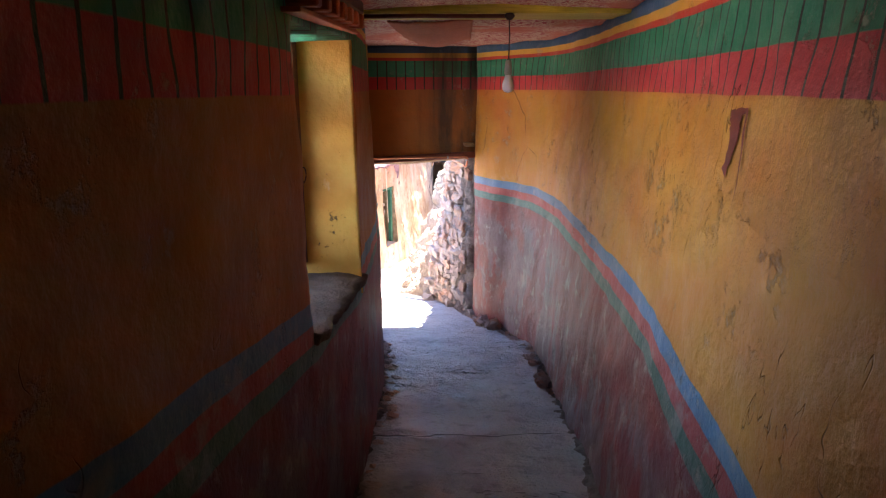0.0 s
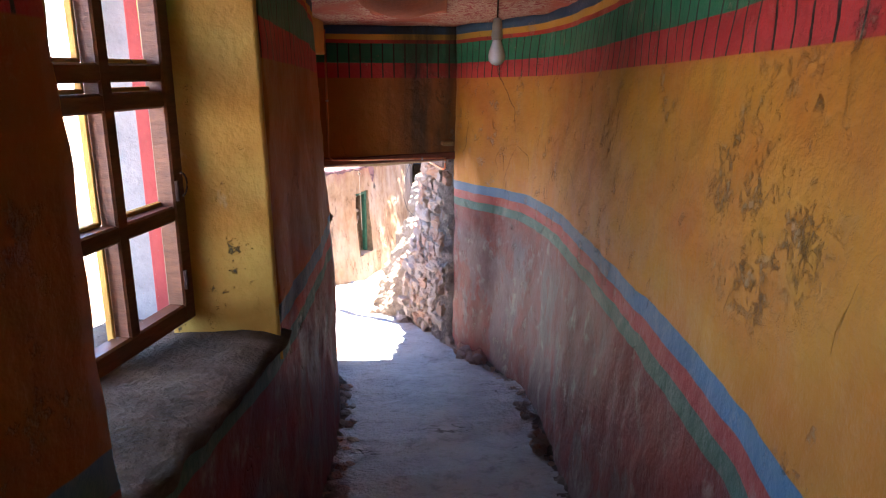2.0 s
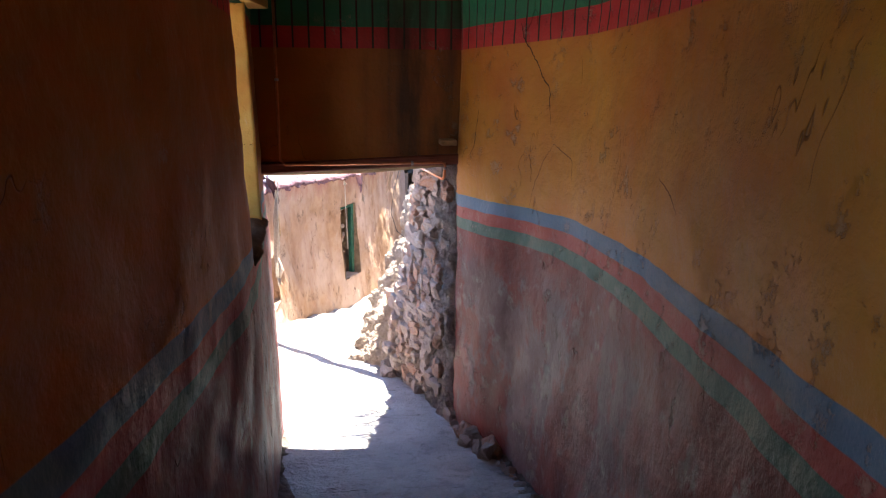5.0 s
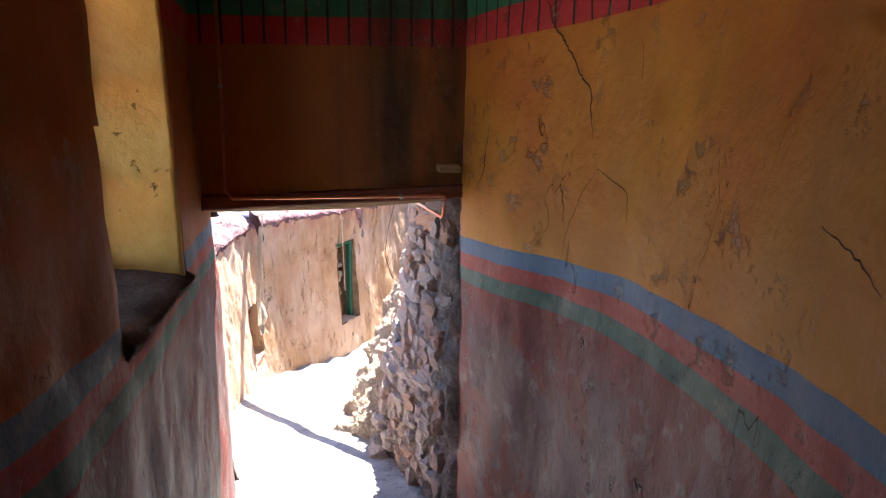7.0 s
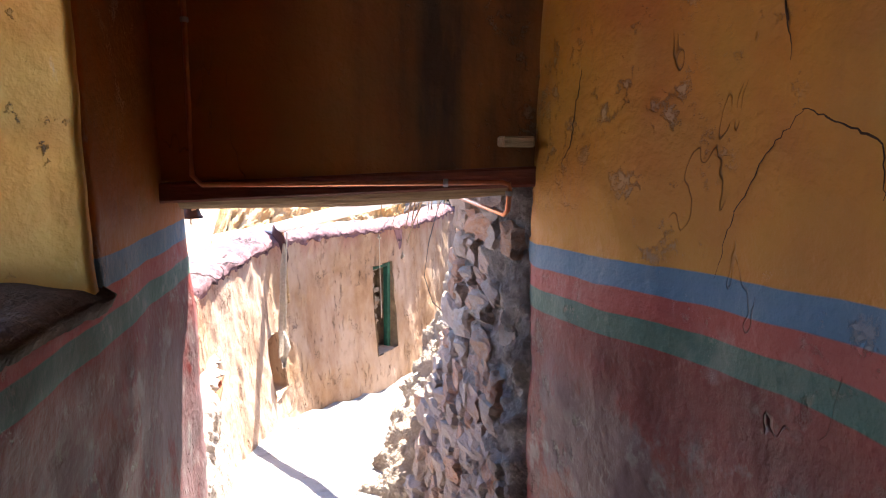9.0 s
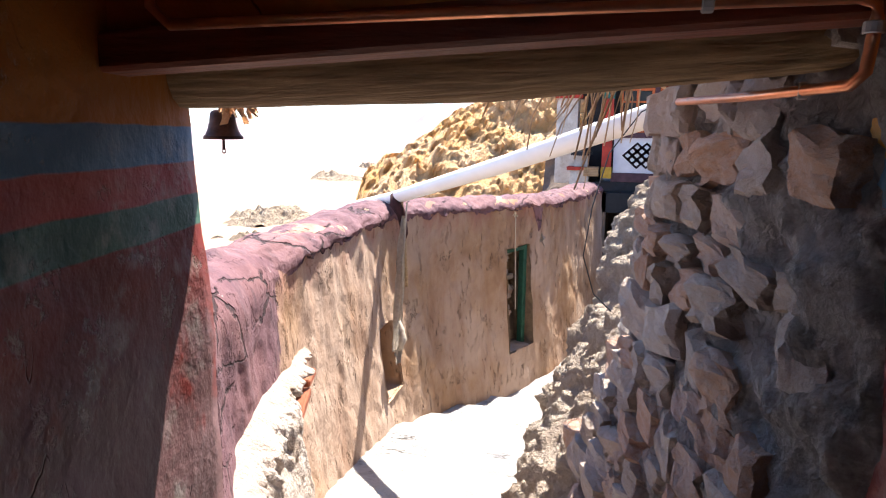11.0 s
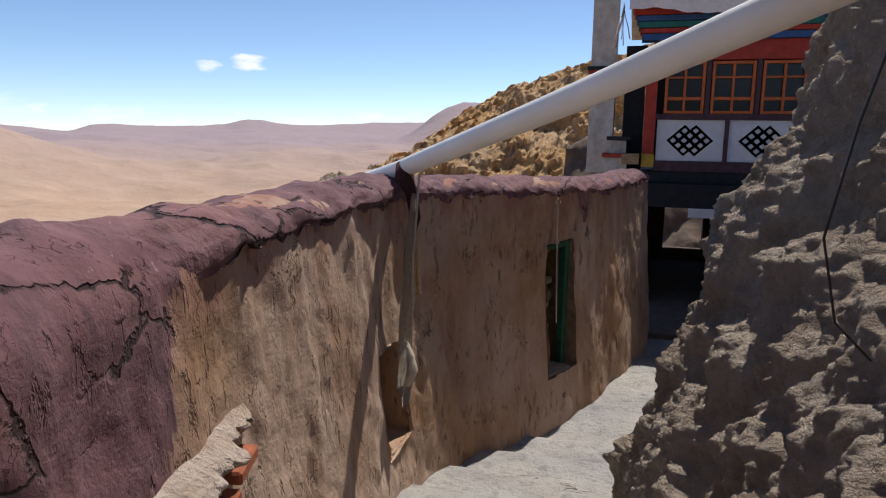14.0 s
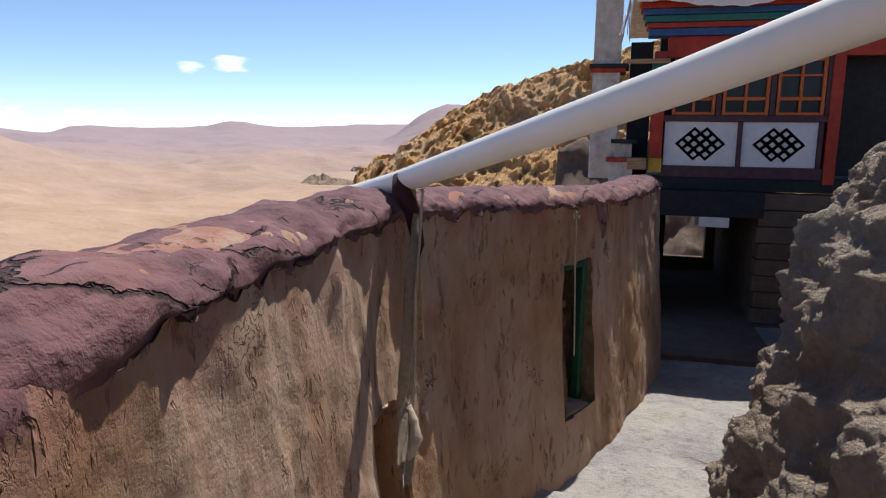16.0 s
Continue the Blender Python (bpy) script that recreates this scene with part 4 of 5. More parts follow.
def coping():
    """The purple rounded cap with a thin ragged lip of broken cakes."""
    verts, faces = [], []
    m = 72
    for i in range(len(WALK.s)):
        x, y = WALK.xy[i]
        r = WALK.right[i]
        top, sh, out = line(CREST, y), shoulder(y), line([(9.0, 0.0), (9.35, 1.0)], y)
        ragged = 0.05 * noise.noise((y * 2.3, 1, 0)) + 0.05 * noise.noise((y * 7, 4, 0)) + 0.04 * noise.noise((y * 19, 2, 0))
        lip = max(0.012, 0.035 + ragged) + max(0, 0.30 - 2.6 * abs(y - 13.92))
        for j in range(m):
            if j < 16:
                v = j / 16
                z = top - sh - lip * (1 - v)
                hh = (z - floor_z(y) + 0.1) / max(top - sh - floor_z(y) + 0.1, 0.1)
                o = 0.17 * max(0, 1 - hh) ** 1.5 + (out * (0.010 + 0.05 * max(0.0, noise.noise((y * 8, 3, 1)) - 0.1)) if j > 1 else -0.03)
            else:
                a = math.pi * (j - 16) / (m - 17)
                z = top - sh + (sh + 0.012) * math.sin(a)
                o = -0.21 + (0.212 + 0.022 * out) * math.cos(a)
            o += wall_shape(x, y, z, r) + lumpy((x, y, z), 0.008, 11, 2)
            p = Vector((x + r[0] * o, y * 0.5, z))
            cake = -facet(p, 4.5, 0.22) - facet(p, 11.0, 0.22) if j > 3 else 0.0
            up = lumpy((x, y, 9), 0.02, 3, 2) + (lumpy((x + r[0] * o, y + r[1] * o, z), 0.012, 7, 3) if j > 14 else 0)
            o += cake * 0.7 - 0.016 * (1 - out)
            verts.append((x + r[0] * o, y + r[1] * o, z + up + cake * 0.8))
    for i in range(len(WALK.s) - 1):
        for j in range(m - 1):
            q = i * m + j
            faces.append((q, q + m, q + m + 1, q + 1))
    ob = mesh_object("parapet_coping", verts, faces, COPING)
    return tagged(ob, "rounded cracked purple mud coping on the parapet", "coping", kind="structure")


parapet()
coping()
# recess behind the two holes of the parapet
STONY = earth("stony_recess", (0.30, 0.20, 0.12), (0.14, 0.09, 0.055), 9.0, 0.05, 0.95)


def recess(name, y0, y1, z0, z1, deep, material, label):
    """A box open to the path, set in the wall behind a hole."""
    i0, i1 = (int(np.argmin(abs(WALK.xy[:, 1] - y))) for y in (y0, y1))
    a, b = Vector((*WALK.xy[i0], 0)), Vector((*WALK.xy[i1], 0))
    r = Vector((*WALK.right[(i0 + i1) // 2], 0))
    root = new(name)
    tagged(root, label, "niche", kind="structure")
    bm = bmesh.new()
    low, top = floor_z(a.y) - 0.1, line(CREST, a.y) - 0.10
    pts = {}
    for key, p, o in (("a0", a, 1), ("b0", b, 1), ("a1", a, -deep), ("b1", b, -deep)):
        for k, z in ((0, z0), (1, z1)):
            q = p + r * (o if o < 0 else 0.17 * max(0.0, 1 - (z - low) / (top - low)) ** 1.5)
            pts[key, k] = bm.verts.new((q.x, q.y, z))
    for u, v in (("a0", "a1"), ("a1", "b1"), ("b1", "b0")):
        bm.faces.new((pts[u, 0], pts[v, 0], pts[v, 1], pts[u, 1]))
    for k in (0, 1):
        bm.faces.new((pts["a0", k], pts["a1", k], pts["b1", k], pts["b0", k]))
    bmesh.ops.subdivide_edges(bm, edges=bm.edges, cuts=8, use_grid_fill=True)
    for v in bm.verts:
        v.co += r * lumpy(v.co, 0.02, 6, 2) + Vector((0, 0, lumpy(v.co, 0.012, 7, 2)))
    part("lining", bm, material, root, smooth=True)
    return root, a, b, r


recess("drain_niche", DRAIN[0] - 0.01, DRAIN[1] + 0.02, DRAIN[2], DRAIN[3] + 0.02, 0.22, MUD, "dark drain recess at the foot of the parapet")
niche, na, nb, nr = recess("blocked_window_niche", NICHE[0], NICHE[1], NICHE[2], NICHE[3], 0.24, STONY, "stone-blocked window niche with a green frame post")
post = nb + nr * 0.0
part("frame_post", box(0.07, 0.07, NICHE[3] - NICHE[2] + 0.02, pose(post.x - 0.05, post.y - 0.03, (NICHE[2] + NICHE[3]) / 2, 0, 0, -25), 0.006), GREEN, niche, "green painted post")
part("frame_head", box(0.06, 0.46, 0.05, pose((na.x + nb.x) / 2 - 0.06, (na.y + nb.y) / 2, NICHE[3] - 0.03, 0, 0, -25), 0.006), GREEN, niche, "green painted head rail")
part("frame_post", box(0.05, 0.05, NICHE[3] - NICHE[2] + 0.02, pose(na.x - 0.07, na.y + 0.03, (NICHE[2] + NICHE[3]) / 2, 0, 0, -25), 0.006), GREEN, niche, "green painted post")


def stone_mesh(name, seed, flat=1.0, rough=0.12, cuts=2):
    """A weathered block about 1 across, broken and rounded."""
    bm = bmesh.new()
    bmesh.ops.create_cube(bm, size=1)
    bmesh.ops.subdivide_edges(bm, edges=bm.edges, cuts=cuts, use_grid_fill=True)
    for v in bm.verts:
        p = v.co.copy()
        k = (abs(p.x) ** 9 + abs(p.y) ** 9 + abs(p.z) ** 9) ** (1 / 9)
        p = p * (0.5 / max(k, 1e-3)) * 0.98
        p += Vector((noise.noise(p * 2.1 + Vector((seed * 7, 0, 0))), noise.noise(p * 2.1 + Vector((0, seed * 5, 3))), noise.noise(p * 2.1 + Vector((4, 0, seed * 3))))) * rough * 2.0
        v.co = Vector((p.x, p.y, p.z * flat))
    me = bpy.data.meshes.new(name)
    bm.to_mesh(me)
    bm.free()
    return me


def stone_material():
    n = Nodes("rubble_stones", 0.9)
    info = n.t.nodes.new("ShaderNodeObjectInfo").outputs["Random"]
    mid, fine = n.noise(7, 5), n.noise(45, 5)
    base = n.mix(n.ramp(info, 0.0, 0.5), (0.36, 0.27, 0.21), (0.44, 0.36, 0.31))
    base = n.mix(n.ramp(info, 0.55, 0.8), base, (0.46, 0.26, 0.165))
    c = n.mix(n.ramp(mid, 0.35, 0.7), base, n.mix(0.5, base, (0.50, 0.45, 0.42)))
    c = n.mix(n.math("MULTIPLY", n.ramp(fine, 0.5, 0.75), 0.4), c, (0.13, 0.10, 0.085))
    return n.done(c, n.math("ADD", mid, n.math("MULTIPLY", fine, 0.4)), 0.02)


STONES = stone_material()
VARIANTS = []
for k in range(10):
    me = stone_mesh("stone", k + 1, 1.0, 0.10, 3)
    me.materials.append(STONES)
    VARIANTS.append(me)


def place_stone(me, parent, m, name="stone", label=""):
    ob = new(name, me)
    ob.parent = parent
    ob.matrix_basis = m
    if label:
        ob["label"] = label
    return ob


rnd = random.Random(5)
for k in range(34):
    u, z = rnd.random(), rnd.uniform(NICHE[2] + 0.04, NICHE[3] - 0.06)
    p = na.lerp(nb, 0.12 + 0.76 * u) - nr * 0.20
    place_stone(rnd.choice(VARIANTS), niche, pose(p.x, p.y, z, rnd.uniform(-9, 9), rnd.uniform(-9, 9), rnd.uniform(60, 75)) @ Matrix.Diagonal((0.12, 0.08, 0.06, 1)))
part("sill_block", box(0.24, 0.46, 0.40, pose((na.x + nb.x) / 2 - 0.02, (na.y + nb.y) / 2, NICHE[2] - 0.19, 0, 0, -25), 0.03), MUD, niche, "tan mud block below the niche")

# white drain pipe
pipe = part("drain_pipe", rod([(-3.0, 12.7, -0.42), (-1.89, 11.45, -0.125), (-0.75, 10.16, 0.235), (0.45, 8.80, 0.64)], 0.054, 28), PVC, smooth=True)
tagged(pipe, "long white plastic drain pipe crossing over the parapet", "pipe")

# post and cloth where the pipe crosses the parapet
tie = new("pipe_tie_post")
tie.location = (-1.80, 11.32, -0.3)
tagged(tie, "short dark stake with cloth strips tying the pipe to the parapet", "stake")
DARKCLOTH = plain("dark_red_cloth", (0.06, 0.022, 0.02), 0.95, 0.0, 0.35, 40, 0.003)
part("stake", rod([(0.06, 0, -0.55), (0.03, 0.0, 0.0), (0.0, 0.02, 0.26)], [0.022, 0.024, 0.018], 10), BEAM, tie)
part("dark_wrap", rod([(0.045, -0.01, -0.22), (0.055, -0.01, -0.1), (0.02, 0, 0.06), (-0.03, 0.0, 0.14), (-0.06, 0.05, 0.21)], [0.016, 0.028, 0.04, 0.05, 0.03], 12), DARKCLOTH, tie, smooth=True)


def strip_cloth(points, widths, thick=0.012, twist=0.0, seed=0):
    bm = bmesh.new()
    rows = []
    pts = [Vector(p) for p in points]
    n = 40
    for i in range(n):
        u = i / (n - 1) * (len(pts) - 1)
        k = min(int(u), len(pts) - 2)
        p = pts[k].lerp(pts[k + 1], u - k)
        w = line(list(enumerate(widths)), u)
        row = []
        for j in range(9):
            s = j / 8 - 0.5
            row.append(bm.verts.new(p + Vector((0.25 * w * s + 0.35 * w * math.cos(s * 9 + seed + i * 0.05) * 0.4, w * s, 0)) + Vector((lumpy((p.x + s, p.y, p.z), 0.012, 7, 2), 0, 0))))
        rows.append(row)
    for a, b in zip(rows, rows[1:]):
        for j in range(8):
            bm.faces.new((a[j], a[j + 1], b[j + 1], b[j]))
    bmesh.ops.solidify(bm, geom=bm.faces, thickness=thick)
    return bm


RAGWHITE = plain("dusty_white_cloth", (0.52, 0.43, 0.34), 0.95, 0.0, 0.2, 35, 0.004)
part("hanging_strip", strip_cloth([(0.05, -0.02, 0.05), (0.055, -0.10, -0.2), (0.06, -0.15, -0.5), (0.065, -0.22, -0.75), (0.09, -0.34, -0.90), (0.10, -0.42, -0.98)], [0.05, 0.09, 0.11, 0.10, 0.07, 0.05]), RAGWHITE, tie, "dusty white cloth strip", smooth=True)
part("knot", rod([(0.075, -0.25, -0.78), (0.09, -0.24, -0.86), (0.10, -0.25, -0.93), (0.095, -0.29, -1.02)], [0.02, 0.035, 0.05, 0.02], 10), RAGWHITE, tie, smooth=True)
part("hanging_end", strip_cloth([(0.09, -0.28, -0.90), (0.10, -0.32, -1.0), (0.105, -0.36, -1.10)], [0.08, 0.12, 0.06], seed=2), RAGWHITE, tie, smooth=True)
part("rope", rod([(0.075, -0.02, 0.16), (0.075, -0.06, -0.05), (0.075, -0.13, -0.3), (0.09, -0.18, -0.6), (0.09, -0.24, -0.85)], 0.007, 6), RAGWHITE, tie)
frayed("cloth_tuft", (-0.93, 13.98, -0.70), 0.20, 14, 0.05, RAGWHITE, "small dusty white cloth tuft below the coping", "cloth", 8)
frayed("cloth_tuft", (-1.14, 13.30, -0.42), 0.07, 8, 0.03, RAGWHITE, "small knotted white cloth end on the parapet", "cloth", 9)
rope2 = part("string", rod([(-1.13, 13.31, -0.44), (-1.125, 13.30, -0.8), (-1.11, 13.28, -1.2), (-1.10, 13.27, -1.5)], 0.006, 6), RAGWHITE)
tagged(rope2, "thin pale string hanging down the parapet", "string")


# thick pale plaster coat on the wall near the exit, broken off along its far end
def ledge():
    def face(u, v):
        y = 7.75 + 1.70 * u
        x, yy = float(np.interp(y, WALK.xy[:, 1], WALK.xy[:, 0])), y
        r = [float(np.interp(y, WALK.xy[:, 1], WALK.right[:, k])) for k in (0, 1)]
        low, top = floor_z(y) - 0.1, line(CREST, y) - 0.10
        z0 = line([(7.7, -0.86), (8.2, -0.79), (8.5, -0.745), (8.8, -0.745), (9.42, -0.765)], y)
        wide = line([(7.7, 0.06), (8.2, 0.11), (8.74, 0.115), (8.80, 0.105), (9.1, 0.075), (9.42, 0.02)], y) + 0.03 * noise.noise((y * 9, 0, 7)) * (y > 8.7)
        full = line([(8.72, 1.0), (8.79, 0.0)], y)
        drop = (0.11 + 0.02 * noise.noise((y * 5, 3, 3))) * min(1, wide / 0.15)
        base = 0.17 * max(0, 1 - (z0 - low) / (top - low)) ** 1.5
        if v < 0.5:
            w = v / 0.5
            o, z = base - 0.03 + (wide + 0.03) * w, z0 - drop * w ** 1.6
        else:
            w = (v - 0.5) / 0.5
            z = z0 - drop - w * (full * (z0 - drop - low) + (1 - full) * (0.07 + 0.03 * noise.noise((y * 12, 0, 2))))
            back = 0.17 * max(0, 1 - (z - low) / (top - low)) ** 1.5
            o = base + wide + full * (back - base) * 0.8 - (1 - full) * (wide + 0.05) * w ** 1.3
        p = Vector((x, yy, z))
        k = min(1.0, 4 * v) * (0.22 + 0.78 * math.exp(-((v - 0.5) / 0.11) ** 2) + 0.6 * (1 - full) * (v > 0.5))
        d = k * (lumpy(p, 0.02, 9, 3) - facet(p, 14.0, 0.9) - facet(p, 6.0, 0.45) - facet(p, 30.0, 0.8)) + wall_shape(x, yy, z, r)
        return (x + r[0] * (o + d), yy + r[1] * (o + d), z + k * lumpy(p + Vector((5, 0, 0)), 0.018, 8, 3))
    return slab_grid("broken_plaster_coat", face, 220, 90, PALE, 0.012, "thick pale plaster coat with a crumbling broken edge on the parapet", "plaster")


PALE = earth("pale_crumbling_plaster", (0.52, 0.43, 0.37), (0.35, 0.26, 0.20), 7.0, 0.05, 0.95, 0.3, (0.56, 0.49, 0.44))
ledge()
CLAY = plain("fired_clay", (0.40, 0.13, 0.07), 0.9, 0.0, 0.3, 20, 0.006)
for k, (y, z, l, tilt) in enumerate(((8.96, -0.955, 0.30, 22), (9.20, -0.875, 0.15, 8))):
    i = int(np.argmin(abs(WALK.xy[:, 1] - y)))
    x, yy = WALK.xy[i] + WALK.right[i] * (0.105 - 0.02 * k)
    tagged(part("clay_brick", box(0.06, l, 0.045, pose(x, yy, z, tilt, 0, 12), 0.008), CLAY), "broken orange clay slab under the crumbling plaster edge", "brick", "bricks under the plaster edge")
# ---- rock and rubble beside the path ----
def rock_x(y, z):
    foot = line([(7.05, 0.37), (7.25, 0.34), (7.8, 0.18), (8.25, 0.0), (8.5, -0.25), (8.8, -0.45), (9.05, -0.58), (9.6, -0.68), (10.2, -0.61), (11, -0.58), (11.6, -0.50), (12.2, -0.25), (13.2, 0.55), (14.5, 1.05), (17.2, 1.3)], y)
    batter = line([(7.2, 0.02), (8.2, 0.06), (8.6, 0.38), (9.0, 0.62), (9.6, 0.62), (10.3, 0.44), (11, 0.33), (11.6, 0.28), (13, 0.5)], y)
    return foot + batter * (z - floor_z(y))


def rock_bank():
    verts, faces = [], []
    ys = np.concatenate([np.arange(8.30, 10.6, 0.0115), np.arange(10.6, 12.4, 0.02), np.arange(12.4, 17.2, 0.06)])
    nz = 290
    for y in ys:
        z0 = floor_z(y) - 0.1
        k = line([(7.2, 0.15), (8.2, 0.3), (8.7, 1.0)], y)
        for j in range(nz):
            z = z0 + 3.3 * j / (nz - 1)
            x = rock_x(y, z)
            p = Vector((x, y, z))
            big = noise.fractal(p * 1.2, 1.0, 2.0, 2) * 0.11
            ridge = (noise.ridged_multi_fractal(p * 2.6, 1.0, 2.1, 4, 1.0, 2.0) - 1.1) * 0.05
            chips = facet(p, 2.6, 0.6) + facet(p, 6.5, 0.75) + facet(p, 15.0, 0.75)
            d = k * (big - ridge + chips + noise.voronoi(p * 27)[0][0] * 0.022 - 0.01) + lumpy(p, 0.010, 24, 4)
            verts.append((x + d * 0.9, y - d * 0.1, z - d * 0.35))
    for i in range(len(ys) - 1):
        for j in range(nz - 1):
            q = i * nz + j
            faces.append((q, q + 1, q + nz + 1, q + nz))
    ob = mesh_object("rock_outcrop", verts, faces, ROCK)
    return tagged(ob, "rough pitted grey-brown rock outcrop beside the path", "rock", kind="structure")


rock_bank()
# rubble masonry at the end of the ochre wall


def rubble_face(u, v):
    y = 7.10 + 1.36 * u
    z = floor_z(y) - 0.1 + 3.2 * v
    x = rock_x(y, z) - 0.030 - 0.03 * min(1, 6 * (1 - u)) + 0.12 * max(0, 1 - u / 0.06)
    p = Vector((x, y, z))
    d = lumpy(p, 0.035, 3, 3) + lumpy(p, 0.03, 11, 5) - (noise.voronoi(p * 7)[0][0] - 0.4) * 0.06 - (noise.voronoi(p * 19)[0][0] - 0.4) * 0.025
    return (x + d, y, z)


rubble = slab_grid("rubble_wall", rubble_face, 110, 260, MORTAR, 0.0, "rough rubble stone wall bedded in grey mud mortar", "wall")
rnd = random.Random(11)
z = -1.45
while z < 1.55:
    course = rnd.uniform(0.06, 0.15)
    y = 7.30 + rnd.uniform(-0.1, 0.05)
    while y < 8.72:
        w = rnd.uniform(0.07, 0.22)
        near = line([(7.3, 0.3), (7.6, 1.0)], y)
        if rnd.random() < 0.35 + 0.65 * near - 0.2 * (y > 8.42) and z > floor_z(y) + (-0.05 if y < 8.42 else 0.5):
            zz = z + course / 2
            x = rock_x(y + w / 2, zz) - 0.05 + 0.025 * rnd.random() - 0.012 * near
            h = course * rnd.uniform(0.9, 1.08)
            place_stone(rnd.choice(VARIANTS), rubble, pose(x, y + w / 2, zz + rnd.uniform(-0.02, 0.02), rnd.uniform(-14, 14), rnd.uniform(-12, 12), 16 + rnd.uniform(-14, 14)) @ Matrix.Diagonal((0.13, w * 1.06, h, 1)))
        y += w * 1.06
    z += course * 1.05

# loose stones along the foot of the passage walls
rnd = random.Random(21)
for k in range(80):
    y = rnd.choice((rnd.uniform(6.2, 7.2), rnd.uniform(4.3, 6.2), rnd.uniform(4.3, 5.4)))
    s = rnd.uniform(0.025, 0.07) * (1.6 if y > 6.3 else 0.9)
    x = east_x(y, floor_z(y)) - rnd.uniform(0.0, 0.07)
    ob = new("loose_stone", rnd.choice(VARIANTS))
    ob.matrix_basis = pose(x, y, floor_z(y) + s * 0.2, rnd.uniform(0, 90), rnd.uniform(0, 90), rnd.uniform(0, 90)) @ Matrix.Diagonal((s * 1.4, s, s * 0.8, 1))
    tagged(ob, "small broken stone lying at the foot of the wall", "stone", "loose stones along the passage")
for k in range(60):
    y = rnd.uniform(2.6, 5.9)
    s = rnd.uniform(0.02, 0.055)
    x = west_x(y, floor_z(y)) + rnd.uniform(-0.01, 0.10)
    ob = new("loose_stone", rnd.choice(VARIANTS))
    ob.matrix_basis = pose(x, y, floor_z(y) + s * 0.1, rnd.uniform(0, 30), rnd.uniform(0, 30), rnd.uniform(0, 90)) @ Matrix.Diagonal((s * 1.6, s * 1.2, s * 0.6, 1))
    tagged(ob, "small broken stone lying at the foot of the wall", "stone", "loose stones along the passage")

# crumbled dirt edge of the cement along both walls
DIRT = earth("crumbled_edge_dirt", (0.20, 0.165, 0.14), (0.075, 0.058, 0.048), 16.0, 0.03, 0.95, 0.0, (0.30, 0.26, 0.23))


def crumbled_edge(name, wall_x, side, y0, y1):
    def face(u, v):
        y = y0 + (y1 - y0) * u
        wide = 0.07 + 0.05 * noise.noise((y * 3.1, side, 0)) + 0.03 * noise.noise((y * 11, side, 4))
        x = wall_x(y, floor_z(y)) + side * (wide * v - 0.03)
        p = Vector((x, y, 0))
        z = floor_z(y) + 0.035 * (1 - v) ** 2 - 0.012 * (v > 0.95) + (1 - 0.6 * v) * (0.012 - facet(p, 14.0, 0.8) - facet(p, 32.0, 0.7))
        return (x, y, z)
    slab_grid(name, face, 420, 12, DIRT, 0.0, "crumbled dirt and grit along the edge of the cement", "trim")


crumbled_edge("trim_east", east_x, -1, 2.6, 7.1)
crumbled_edge("trim_west", west_x, 1, 2.6, 6.9)

# dry twigs over the rubble wall
rnd = random.Random(31)
TWIG = plain("dry_twig", (0.52, 0.37, 0.23), 0.9, 0.0, 0.35, 30, 0.002)
bush = new("dry_twigs")
bush.location = (-0.03, 8.15, 0.62)
tagged(bush, "dry brown twigs hanging over the rubble wall", "twigs")
for k in range(64):
    a = rnd.uniform(2.2, 4.6)
    out, drop = rnd.uniform(0.12, 0.40), rnd.uniform(-0.02, 0.42)
    p = Vector((rnd.uniform(-0.02, 0.12), rnd.uniform(-0.45, 0.35), rnd.uniform(-0.06, 0.12)))
    pts = [p]
    for i in range(1, 9):
        v = i / 8
        pts.append(p + Vector((math.cos(a) * out * v ** 0.7, math.sin(a) * out * 0.6 * v, 0.10 * math.sin(v * 2.2) - drop * v * v)) + Vector((rnd.uniform(-1, 1), rnd.uniform(-1, 1), rnd.uniform(-1, 1))) * 0.012)
    r = rnd.uniform(0.003, 0.007)
    part("twig", rod(pts, [r * (1 - 0.6 * i / 8) for i in range(9)], 5), TWIG, bush)
cable = part("black_cable", rod([(0.22, 9.0, 0.62), (0.02, 9.02, 0.52), (-0.10, 9.03, 0.35), (-0.16, 9.02, 0.12), (-0.19, 9.05, -0.1), (-0.14, 9.1, -0.28), (-0.06, 9.12, -0.36)], 0.0028, 8), plain("black_rubber", (0.05, 0.05, 0.055), 0.6), smooth=True)
tagged(cable, "loose black cable hanging over the rock", "cable")

# ---- the house at the end of the path ----
HY = 18.6
house = new("house")
house.location = (0.6, HY, -2.6)
tagged(house, "painted timber house front above a dark doorway", "house")
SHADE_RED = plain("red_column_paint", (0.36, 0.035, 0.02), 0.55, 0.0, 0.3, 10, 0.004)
PLUM = plain("plum_beam_paint", (0.075, 0.035, 0.045), 0.6, 0.0, 0.3, 12, 0.004)
ORANGE = plain("orange_window_paint", (0.50, 0.12, 0.03), 0.5, 0.0, 0.25, 16, 0.003)
TEAL = plain("teal_beam_paint", (0.02, 0.14, 0.13), 0.6, 0.0, 0.3, 14, 0.003)
NAVY = plain("blue_beam_paint", (0.03, 0.09, 0.24), 0.6, 0.0, 0.3, 14, 0.003)
GOLD = plain("yellow_paint", (0.55, 0.33, 0.04), 0.6, 0.0, 0.3, 14, 0.003)
PANEL = plain("white_panel_paint", (0.62, 0.60, 0.62), 0.7, 0.0, 0.08, 8, 0.002)
